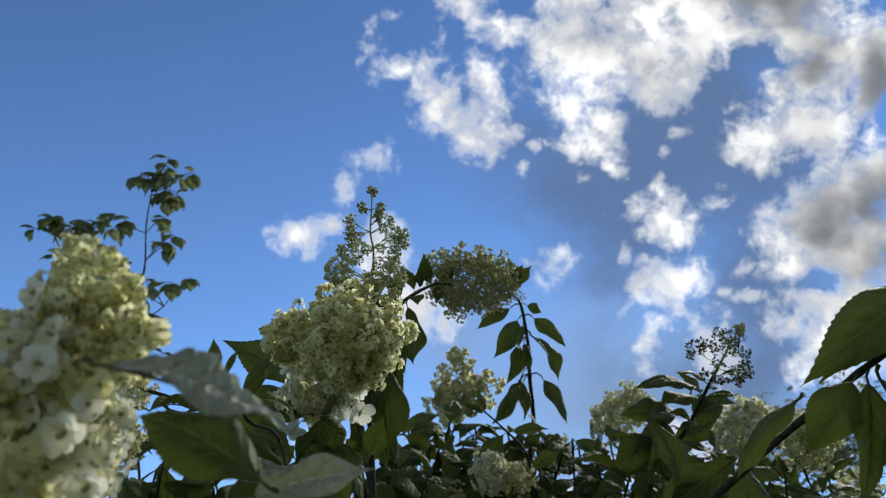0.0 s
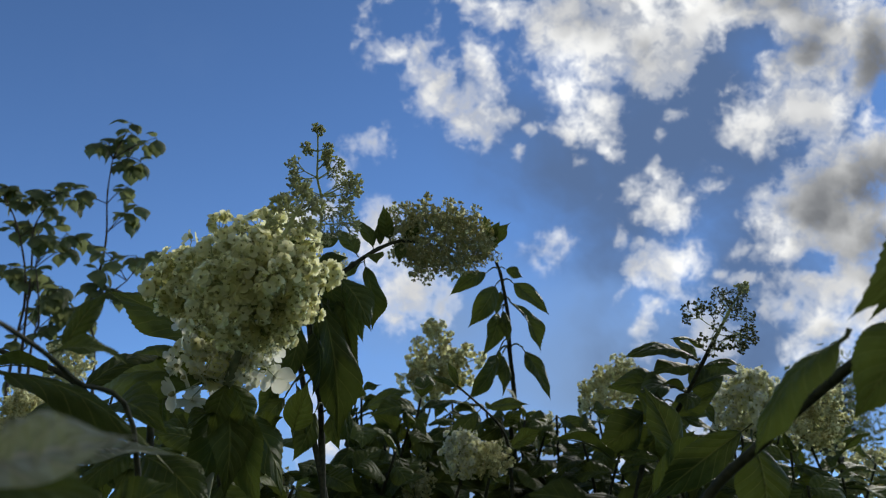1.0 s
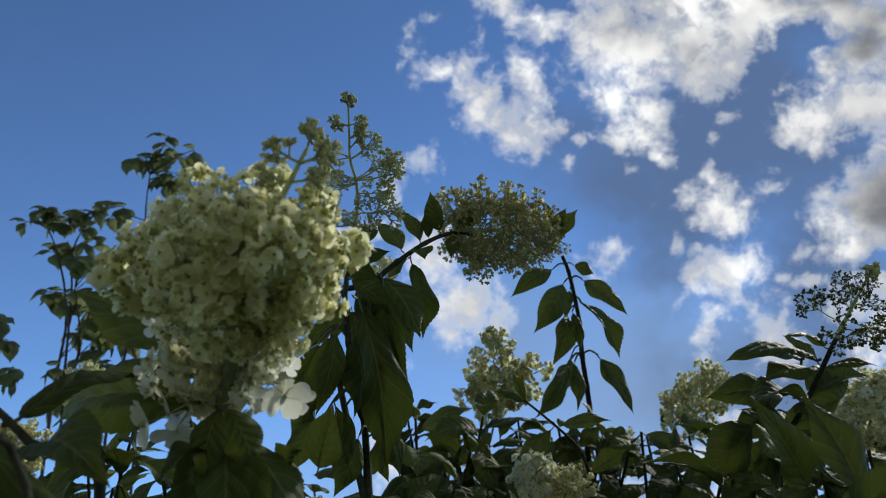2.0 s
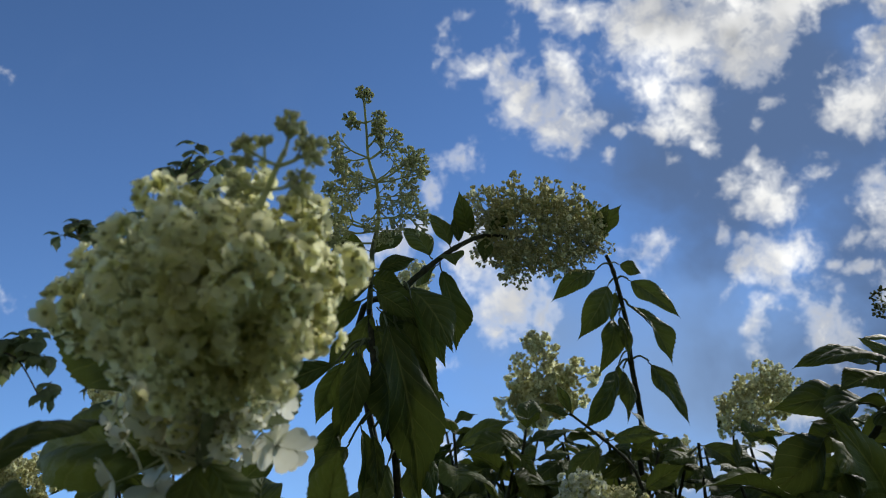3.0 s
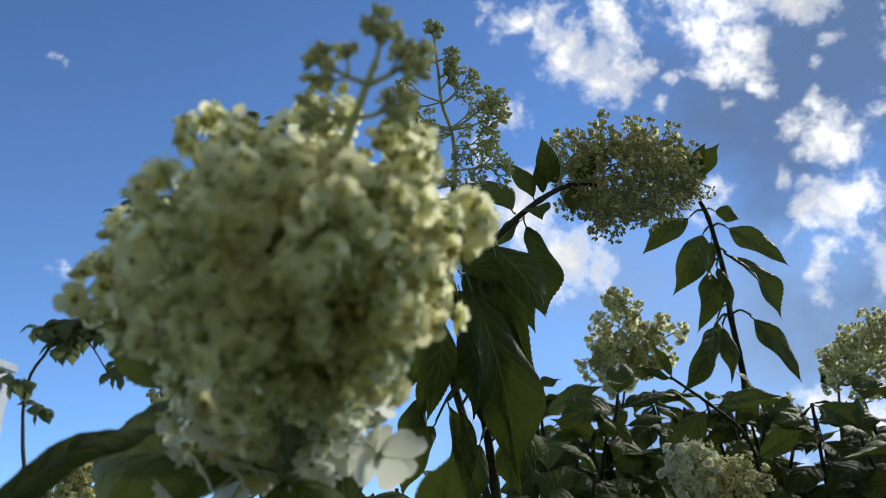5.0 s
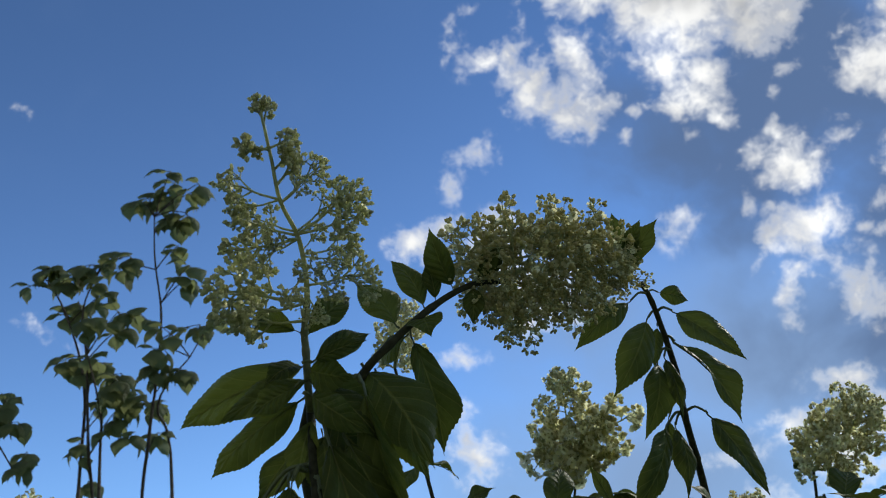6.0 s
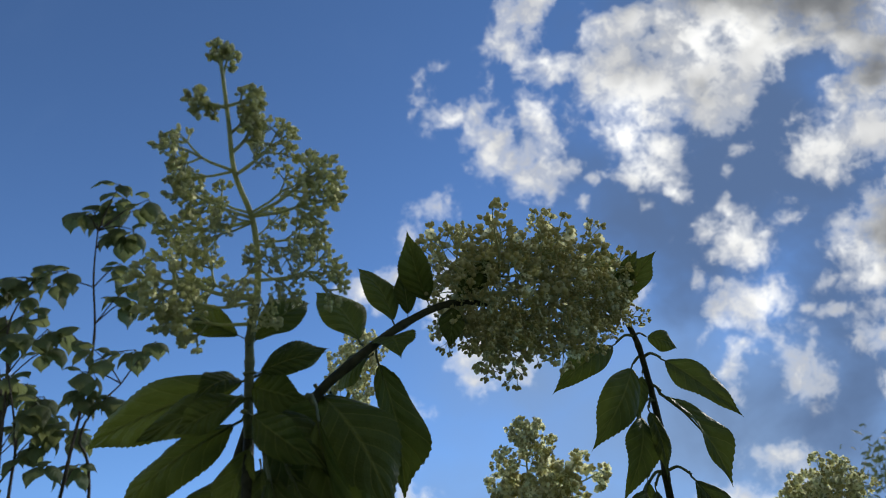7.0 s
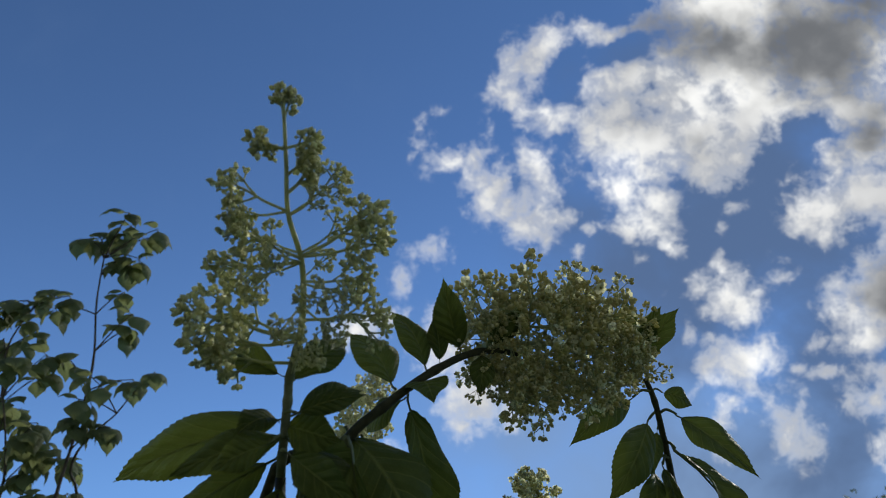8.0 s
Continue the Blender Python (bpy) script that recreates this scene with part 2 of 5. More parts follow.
shade = wmath("MULTIPLY", wsmooth(grey, -0.05, 1.35), wsmooth(gloom, 0.0, 0.4))
# thin cloud shines, thick cloud greys
deep = wsmooth(wmath("ADD", body, wmath("MULTIPLY", wmath("MINIMUM", thick, 0.5), 0.35)), 0.48, 0.80, 1.0, 0.2)
soft_shade = wmath("MULTIPLY", deep, wsmooth(wmath("ADD", fluff, wmath("MULTIPLY", wmath("SUBTRACT", fine, 0.5), 0.6)), 0.26, 0.48, 0.4, 1.0))
soft_shade = wmath("MAXIMUM", soft_shade, wsmooth(cover, 0.1, 0.9, 0.85, 0.0))
lit_cloud = wmix(soft_shade, (0.50, 0.51, 0.53, 1), (1.15, 1.15, 1.12, 1))
cloud_colour = wmix(shade, lit_cloud, (0.165, 0.175, 0.19, 1))

sky = wnode("ShaderNodeTexSky", sky_type="NISHITA", sun_disc=False, sun_elevation=radians(SUN_EL), sun_rotation=radians(SUN_AZ), altitude=1500.0, air_density=1.0, dust_density=0.0, ozone_density=5.0)
sky_dim = wnode("ShaderNodeVectorMath", operation="SCALE")
wire(sky.outputs[0], sky_dim.inputs[0])
height = wnode("ShaderNodeSeparateXYZ")
wire(way, height.inputs[0])
wire(wsmooth(height.outputs[2], 0.15, 0.8, 0.140, 0.101), sky_dim.inputs["Scale"])
sky_tint = wnode("ShaderNodeVectorMath", operation="MULTIPLY")
wire(sky_dim.outputs[0], sky_tint.inputs[0])
sky_tint.inputs[1].default_value = (0.83, 0.97, 1.09)
back = wnode("ShaderNodeBackground")
low_veil = wmath("MULTIPLY", wsmooth(wmath("ADD", pale, wmath("MULTIPLY", wmath("SUBTRACT", streaks, 0.5), 0.5)), 0.0, 1.0, 0.0, 0.92), inside)
clear = wmix(low_veil, sky_tint.outputs[0], (0.215, 0.325, 0.525, 1))
wire(wmix(cover, wmix(haze, clear, (0.094, 0.154, 0.288, 1)), cloud_colour), back.inputs[0])
back.inputs[1].default_value = 1.0
out = wnode("ShaderNodeOutputWorld")
wire(back.outputs[0], out.inputs[0])


# ---------- materials ----------
def material(name):
    m = bpy.data.materials.new(name)
    m.use_nodes = True
    m.node_tree.nodes.clear()
    return m, m.node_tree.nodes, m.node_tree.links


def leaf_material(name, dark, light, through_colour, thin=0.4, rough=0.45, veins=True):
    m, nodes, links = material(name)
    info = nodes.new("ShaderNodeObjectInfo")
    uv = nodes.new("ShaderNodeUVMap")
    split = nodes.new("ShaderNodeSeparateXYZ")
    links.new(uv.outputs[0], split.inputs[0])

    def calc(op, a, b=0.0):
        n = nodes.new("ShaderNodeMath")
        n.operation = op
        for value, socket in ((a, n.inputs[0]), (b, n.inputs[1])):
            if isinstance(value, bpy.types.NodeSocket):
                links.new(value, socket)
            else:
                socket.default_value = value
        return n.outputs[0]

    across = calc("ABSOLUTE", calc("SUBTRACT", split.outputs[0], 0.5))
    slant = calc("SUBTRACT", split.outputs[1], calc("MULTIPLY", calc("POWER", across, 0.8), 0.42))
    side = calc("ABSOLUTE", calc("SUBTRACT", calc("FRACT", calc("MULTIPLY", slant, 7.0)), 0.5))
    rib = nodes.new("ShaderNodeMapRange")
    links.new(across, rib.inputs[0])
    rib.inputs[1].default_value, rib.inputs[2].default_value, rib.inputs[3].default_value, rib.inputs[4].default_value = 0.008, 0.035, 1.0, 0.0
    vein = nodes.new("ShaderNodeMapRange")
    links.new(side, vein.inputs[0])
    vein.inputs[1].default_value, vein.inputs[2].default_value, vein.inputs[3].default_value, vein.inputs[4].default_value = 0.01, 0.06, 0.7, 0.0
    lines = calc("MAXIMUM", rib.outputs[0], vein.outputs[0])
    coords = nodes.new("ShaderNodeTexCoord")
    big = nodes.new("ShaderNodeTexNoise")
    links.new(coords.outputs["Object"], big.inputs["Vector"])
    big.inputs["Scale"].default_value, big.inputs["Detail"].default_value = 5.0, 3.0
    small = nodes.new("ShaderNodeTexNoise")
    links.new(coords.outputs["Object"], small.inputs["Vector"])
    small.inputs["Scale"].default_value, small.inputs["Detail"].default_value = 55.0, 3.0
    tone = calc("ADD", calc("MULTIPLY", big.outputs[0], 0.7), calc("MULTIPLY", info.outputs["Random"], 0.55))
    tone = calc("SUBTRACT", calc("ADD", tone, calc("MULTIPLY", small.outputs[0], 0.2)), 0.22)
    mix = nodes.new("ShaderNodeMix")
    mix.data_type, mix.clamp_factor = "RGBA", True
    links.new(tone, mix.inputs[0])
    mix.inputs[6].default_value, mix.inputs[7].default_value = (*dark, 1), (*light, 1)
    veined = nodes.new("ShaderNodeMix")
    veined.data_type = "RGBA"
    links.new(calc("MULTIPLY", lines, 0.6 if veins else 0.1), veined.inputs[0])
    links.new(mix.outputs[2], veined.inputs[6])
    veined.inputs[7].default_value = (light[0] * 1.7, light[1] * 1.5, light[2] * 1.7, 1)
    bump = nodes.new("ShaderNodeBump")
    bump.inputs["Strength"].default_value, bump.inputs["Distance"].default_value = 0.7, 0.004
    links.new(calc("ADD", calc("MULTIPLY", side, 1.2), calc("MULTIPLY", small.outputs[0], 0.35)), bump.inputs["Height"])
    top = nodes.new("ShaderNodeBsdfPrincipled")
    links.new(veined.outputs[2], top.inputs["Base Color"])
    links.new(bump.outputs[0], top.inputs["Normal"])
    top.inputs["Roughness"].default_value = rough
    top.inputs["Specular IOR Level"].default_value = 0.09
    glow = nodes.new("ShaderNodeBsdfTranslucent")
    tint = nodes.new("ShaderNodeMix")
    tint.data_type, tint.blend_type = "RGBA", "MIX"
    links.new(calc("MULTIPLY", lines, 0.72 if veins else 0.1), tint.inputs[0])
    tint.inputs[6].default_value = (*through_colour, 1)
    tint.inputs[7].default_value = (through_colour[0] * 0.45, through_colour[1] * 0.45, through_colour[2] * 0.45, 1)
    links.new(tint.outputs[2], glow.inputs[0])
    both = nodes.new("ShaderNodeMixShader")
    both.inputs[0].default_value = thin
    links.new(top.outputs[0], both.inputs[1])
    links.new(glow.outputs[0], both.inputs[2])
    links.new(both.outputs[0], nodes.new("ShaderNodeOutputMaterial").inputs[0])
    return m


def plain_material(name, dark, light, scale=60.0, rough=0.6, thin=0.0, through_colour=(0, 0, 0), islands=False, bump_size=0.002, specular=0.3):
    m, nodes, links = material(name)
    coords = nodes.new("ShaderNodeTexCoord")
    noise_a = nodes.new("ShaderNodeTexNoise")
    links.new(coords.outputs["Object"], noise_a.inputs["Vector"])
    noise_a.inputs["Scale"].default_value, noise_a.inputs["Detail"].default_value = scale, 5.0
    mix = nodes.new("ShaderNodeMix")
    mix.data_type, mix.clamp_factor = "RGBA", True
    mix.inputs[6].default_value, mix.inputs[7].default_value = (*dark, 1), (*light, 1)
    stretch = nodes.new("ShaderNodeMapRange")
    stretch.inputs[1].default_value, stretch.inputs[2].default_value = 0.3, 0.7
    if islands:
        geo = nodes.new("ShaderNodeNewGeometry")
        half = nodes.new("ShaderNodeMath")
        half.operation = "MULTIPLY_ADD"
        links.new(geo.outputs["Random Per Island"], half.inputs[0])
        half.inputs[1].default_value = 0.5
        add = nodes.new("ShaderNodeMath")
        add.operation = "MULTIPLY"
        links.new(noise_a.outputs[0], add.inputs[0])
        add.inputs[1].default_value = 0.55
        links.new(add.outputs[0], half.inputs[2])
        links.new(half.outputs[0], stretch.inputs[0])
        stretch.inputs[1].default_value, stretch.inputs[2].default_value = 0.2, 0.85
    else:
        links.new(noise_a.outputs[0], stretch.inputs[0])
    links.new(stretch.outputs[0], mix.inputs[0])
    bump = nodes.new("ShaderNodeBump")
    bump.inputs["Strength"].default_value, bump.inputs["Distance"].default_value = 0.4, bump_size
    links.new(noise_a.outputs[0], bump.inputs["Height"])
    top = nodes.new("ShaderNodeBsdfPrincipled")
    links.new(mix.outputs[2], top.inputs["Base Color"])
    links.new(bump.outputs[0], top.inputs["Normal"])
    top.inputs["Roughness"].default_value = rough
    top.inputs["Specular IOR Level"].default_value = specular
    last = top.outputs[0]
    if thin:
        glow = nodes.new("ShaderNodeBsdfTranslucent")
        glow.inputs[0].default_value = (*through_colour, 1)
        both = nodes.new("ShaderNodeMixShader")
        both.inputs[0].default_value = thin
        links.new(last, both.inputs[1])
        links.new(glow.outputs[0], both.inputs[2])
        last = both.outputs[0]
    links.new(last, nodes.new("ShaderNodeOutputMaterial").inputs[0])
    return m


LEAF = leaf_material("hydrangea_leaf", (0.017, 0.026, 0.006), (0.150, 0.182, 0.042), (0.135, 0.180, 0.030), 0.18, 0.5)
PALE_LEAF = leaf_material("leaf_underside", (0.30, 0.33, 0.25), (0.56, 0.58, 0.46), (0.20, 0.24, 0.08), 0.2, 0.7)
TREE_LEAF = leaf_material("shrub_leaf", (0.080, 0.105, 0.052), (0.190, 0.220, 0.110), (0.30, 0.34, 0.13), 0.45, 0.5, False)
STEM = plain_material("dark_stem", (0.024, 0.025, 0.012), (0.060, 0.060, 0.030), 140.0, 0.65, specular=0.12)
GREEN_STEM = plain_material("green_stem", (0.14, 0.16, 0.085), (0.24, 0.26, 0.15), 140.0, 0.6)
RIB = plain_material("leaf_rib", (0.07, 0.085, 0.035), (0.13, 0.15, 0.06), 140.0, 0.6)
BARK = plain_material("shrub_bark", (0.05, 0.04, 0.03), (0.12, 0.10, 0.075), 90.0, 0.8)
STALK = plain_material("flower_stalk", (0.40, 0.43, 0.23), (0.58, 0.61, 0.36), 80.0, 0.6, 0.4, (0.56, 0.60, 0.28))
BUD = plain_material("flower_bud", (0.44, 0.44, 0.22), (0.74, 0.73, 0.45), 40.0, 0.6, 0.5, (0.74, 0.73, 0.33), True)
GREEN_BUD = plain_material("green_bud", (0.34, 0.36, 0.21), (0.78, 0.78, 0.56), 40.0, 0.6, 0.6, (0.76, 0.77, 0.44), True)
HEART = plain_material("flower_heart", (0.36, 0.35, 0.14), (0.56, 0.53, 0.25), 40.0, 0.6, 0.3, (0.25, 0.25, 0.07), True)
# bud tone darkened: the leaning head's shade is put into this colour
SHADED_BUD = plain_material("shaded_bud", (0.09, 0.10, 0.035), (0.22, 0.23, 0.09), 40.0, 0.6, 0.3, (0.2, 0.22, 0.06), True)
OLD_BUD = plain_material("yellowed_bud", (0.36, 0.345, 0.16), (0.66, 0.62, 0.34), 40.0, 0.6, 0.48, (0.76, 0.71, 0.32), True)
PETAL = plain_material("cream_petal", (0.64, 0.63, 0.36), (0.85, 0.83, 0.60), 30.0, 0.6, 0.74, (0.94, 0.92, 0.56), True)
WHITE_PETAL = plain_material("white_petal", (0.72, 0.72, 0.57), (0.85, 0.85, 0.71), 30.0, 0.6, 0.65, (0.90, 0.90, 0.74), True)
GRASS_SOIL = plain_material("grassy_ground", (0.03, 0.05, 0.015), (0.07, 0.09, 0.03), 3.0, 0.9)
# grey of the added light-blocking wall behind the camera
SHADE_WALL = plain_material("shade_wall_grey", (0.34, 0.34, 0.32), (0.42, 0.42, 0.40), 1.5, 0.85)
RENDERED_WALL = plain_material("pale_wall", (0.62, 0.62, 0.60), (0.76, 0.75, 0.72), 0.6, 0.8)
WINDOW_GLASS = plain_material("window_glass", (0.05, 0.06, 0.07), (0.09, 0.10, 0.12), 0.4, 0.15, specular=0.6)
WINDOW_TRIM = plain_material("window_trim", (0.55, 0.55, 0.54), (0.7, 0.7, 0.68), 2.0, 0.6)


# ---------- building blocks ----------
PLACE = {}


def part(name, data, materials, parent=None, label="", m=None):
    """One mesh object, at the world pose m, under a thing or a part."""
    if isinstance(data, Sheet):
        data = data.mesh(name)
    if materials is not None and not data.materials:
        for one in materials if isinstance(materials, (list, tuple)) else (materials,):
            data.materials.append(one)
    ob = new(name, data)
    m = m or (PLACE[parent.name] if parent else Matrix())
    PLACE[ob.name] = m
    if parent:
        ob.parent = parent
        ob.matrix_basis = PLACE[parent.name].inverted() @ m
    else:
        ob.matrix_basis = m
    if label:
        tagged(ob, label)
    return ob


def thing(name, at, label, category, group="", kind=""):
    ob = new(name)
    ob.empty_display_size = 0.05
    ob.matrix_basis = Matrix.Translation(at)
    PLACE[ob.name] = ob.matrix_basis.copy()
    return tagged(ob, label, category, group, kind)


def axes(at, y, hint, size=(1, 1, 1)):
    """A pose at a place whose y points along y and whose z is near hint."""
    y = Vector(y).normalized()
    x = y.cross(Vector(hint))
    if x.length < 1e-4:
        x = y.cross(Vector((0.3, 0.8, 0.5)))
    x.normalize()
    z = x.cross(y)
    m = Matrix((x, y, z)).transposed().to_4x4()
    return Matrix.Translation(at) @ m @ Matrix.Diagonal((*size, 1))


class Sheet:
    """Vertices, faces, material slots and UVs of a mesh in the making."""

    def __init__(self):
        self.v, self.f, self.m, self.uv = [], [], [], {}

    def add(self, verts, faces, slot=0, uvs=None):
        n = len(self.v)
        self.v += [tuple(p) for p in verts]
        self.f += [tuple(i + n for i in f) for f in faces]
        self.m += [slot] * len(faces)
        if uvs:
            for i, u in enumerate(uvs):
                self.uv[n + i] = u

    def tube(self, path, radii, sides=5, slot=0, cap=True):
        path = [Vector(p) for p in path]
        verts, faces = [], []
        old = Vector((0.31, 0.2, 0.93))
        for i, p in enumerate(path):
            d = (path[min(i + 1, len(path) - 1)] - path[max(i - 1, 0)]).normalized()
            a = (old - d * old.dot(d)).normalized()
            old, b = a, d.cross(a)
            for k in range(sides):
                w = 2 * math.pi * k / sides
                verts.append(p + (a * math.cos(w) + b * math.sin(w)) * radii[i])
        for i in range(len(path) - 1):
            for k in range(sides):
                j = (k + 1) % sides
                faces.append((i * sides + k, i * sides + j, (i + 1) * sides + j, (i + 1) * sides + k))
        if cap:
            faces.append(tuple(range(sides - 1, -1, -1)))
            faces.append(tuple((len(path) - 1) * sides + k for k in range(sides)))
        self.add(verts, faces, slot)

    def mesh(self, name, smooth=True):
        me = bpy.data.meshes.new(name)
        me.from_pydata(self.v, [], self.f)
        me.polygons.foreach_set("material_index", self.m)
        me.polygons.foreach_set("use_smooth", [smooth] * len(self.f))
        if self.uv:
            layer = me.uv_layers.new(name="leaf")
            for loop in me.loops:
                layer.data[loop.index].uv = self.uv.get(loop.vertex_index, (0.5, 0.0))
        me.update()
        return me


def glide(points, steps=6):
    """A smooth line through points."""
    pts = [Vector(p) for p in points]
    if len(pts) < 3:
        return [pts[0].lerp(pts[-1], i / steps) for i in range(steps + 1)]
    line = []
    for i in range(len(pts) - 1):
        a, b, c, d = pts[max(i - 1, 0)], pts[i], pts[i + 1], pts[min(i + 2, len(pts) - 1)]
        for k in range(steps):
            t = k / steps
            line.append(0.5 * (2 * b + (c - a) * t + (2 * a - 5 * b + 4 * c - d) * t * t + (3 * b - a - 3 * c + d) * t ** 3))
    return line + [pts[-1]]


# ---------- leaves ----------
def leaf_mesh(seed, arch=0.08, fold=0.25, ripple=0.02, petiole=0.1, teeth=True, stations=42, droop=0.0, curl=0.0, twist=0.0, quilt=0.0):
    """A toothed oval leaf of length 1 along y and half width about 0.5, with its stalk."""
    rnd = random.Random(seed)
    s = Sheet()
    cols = (-1.0, -0.78, -0.52, -0.26, 0.0, 0.26, 0.52, 0.78, 1.0)
    phase, lean = rnd.uniform(0, 6.28), rnd.uniform(-0.06, 0.06)
    verts, uvs = [], []
    for i in range(stations + 1):
        t = i / stations
        y = petiole + (1 - petiole) * t
        wide = 0.52 * (math.sin(math.pi * t ** 0.88) ** (0.78 + 0.55 * t) if 0 < t < 1 else 0.0) * (1.0 - 0.35 * t ** 3)
        tooth = (0.98 if i % 2 else 1.02) if teeth and 0 < i < stations else 1.0
        mid = arch * 4 * t * (1 - t) - droop * t * t
        for c in cols:
            w = wide * (tooth if abs(c) == 1 else 1.0)
            x = c * w + lean * math.sin(math.pi * t)
            z = mid + fold * abs(c) * wide - curl * c * c * wide + twist * c * wide * (t - 0.3)
            z += ripple * abs(c) ** 2 * math.sin(t * 11 + phase + c * 1.3) * min(1, wide * 4)
            z += quilt * wide * 2 * abs(math.sin(math.pi * 7 * (t - 0.28 * abs(c) ** 0.8))) * (1 - abs(c)) ** 0.5 * (0.3 + abs(c))
            verts.append((x, y + (0.012 if abs(c) == 1 and i % 2 == 0 and teeth else 0), z))
            uvs.append((0.5 + c * 0.5, t))
    n = len(cols)
    faces = [(i * n + k, i * n + k + 1, (i + 1) * n + k + 1, (i + 1) * n + k) for i in range(stations) for k in range(n - 1)]
    s.add(verts, faces, 0, uvs)

    def spine(q):
        t = max(0.0, (q - petiole) / (1 - petiole))
        sag = -0.02 * math.sin(math.pi * q / petiole) if q < petiole else 0.0
        return lean * math.sin(math.pi * t), q, arch * 4 * t * (1 - t) - droop * t * t + sag - 0.004

    s.tube([spine(q) for q in (0.0, petiole * 0.5, petiole, 0.3, 0.5, 0.7, 0.86)], (0.024, 0.02, 0.018, 0.014, 0.011, 0.007, 0.003), 4, 1, False)
    return s.mesh("leaf")


LEAF_MESHES = []
for k in range(7):
    rnd = random.Random(40 + k)
    me = leaf_mesh(40 + k, rnd.uniform(0.06, 0.2), rnd.uniform(0.1, 0.38), rnd.uniform(0.03, 0.075), droop=rnd.uniform(-0.02, 0.1), curl=rnd.uniform(0.0, 0.4), twist=rnd.uniform(-0.5, 0.5), quilt=0.034)
    me.materials.append(LEAF), me.materials.append(RIB)
    LEAF_MESHES.append(me)
TREE_LEAF_MESHES = []
for k in range(4):
    rnd = random.Random(80 + k)
    me = leaf_mesh(80 + k, rnd.uniform(0.16, 0.3), rnd.uniform(0.05, 0.2), 0.05, 0.14, False, 12, 0.25, 0.45, rnd.uniform(-0.3, 0.3))
    me.materials.append(TREE_LEAF), me.materials.append(GREEN_STEM)
    TREE_LEAF_MESHES.append(me)


PALE_MESHES = []
for k in range(2):
    me = leaf_mesh(95 + k, 0.05, 0.15, 0.06, stations=110, quilt=0.17)
    me.materials.append(PALE_LEAF), me.materials.append(GREEN_STEM)
    PALE_MESHES.append(me)


def leaf(parent, base, tip, ratio=0.45, face=(0, -0.3, 1), kind=None, label="", meshes=None):
    """A leaf from the foot of its stalk to its tip."""
    base, tip = Vector(base), Vector(tip)
    length = (tip - base).length
    meshes = meshes or LEAF_MESHES
    me = meshes[(kind if kind is not None else random.randrange(100)) % len(meshes)]
    m = axes(base, tip - base, face, (length * ratio, length, length * 0.8))
    return part("leaf", me, None, parent, label, m)


# ---------- flowers ----------
def bud(s, at, d, r, slot=1):
    d = Vector(d).normalized()
    a = d.orthogonal().normalized()
    b = d.cross(a)
    at = Vector(at)
    verts = [at]
    for h, w in ((0.6, 1.0), (1.8, 0.9)):
        for k in range(5):
            q = 2 * math.pi * k / 5
            verts.append(at + d * (h * r) + (a * math.cos(q) + b * math.sin(q)) * (w * r))
    verts.append(at + d * (2.7 * r))
    faces = [(0, 1 + (k + 1) % 5, 1 + k) for k in range(5)]
    faces += [(1 + k, 1 + (k + 1) % 5, 6 + (k + 1) % 5, 6 + k) for k in range(5)]
    faces += [(6 + k, 6 + (k + 1) % 5, 11) for k in range(5)]
    s.add(verts, faces, slot)


def floret(s, at, d, size, rnd, slot=2, heart=True):
    """A flower of four rounded petals."""
    d = Vector(d).normalized()
    a = d.orthogonal().normalized()
    b = d.cross(a)
    at = Vector(at)
    turn, cup = rnd.uniform(0, 6.28), rnd.uniform(0.05, 0.6)
    for k in range(4):
        q = turn + k * math.pi / 2 + rnd.uniform(-0.12, 0.12)
        u = a * math.cos(q) + b * math.sin(q)
        w = d.cross(u)
        big = size * rnd.uniform(0.85, 1.12)
        lift = d * (big * cup * rnd.uniform(0.7, 1.3))
        row = []
        for along, wide, up in ((0.04, 0.07, 0.0), (0.38, 0.42, 0.25), (0.74, 0.50, 0.6), (0.93, 0.36, 0.75), (1.0, 0.14, 0.8)):
            for side in (-1, 0, 1):
                row.append(at + u * (big * along) + w * (big * wide * side) + lift * up + d * (big * (0.09 if side else 0.0)))
        faces = [(i * 3 + j, i * 3 + j + 1, (i + 1) * 3 + j + 1, (i + 1) * 3 + j) for i in range(4) for j in range(2)]
        s.add(row, faces, slot)
    if heart:
        bud(s, at, d, size * 0.165, 4)


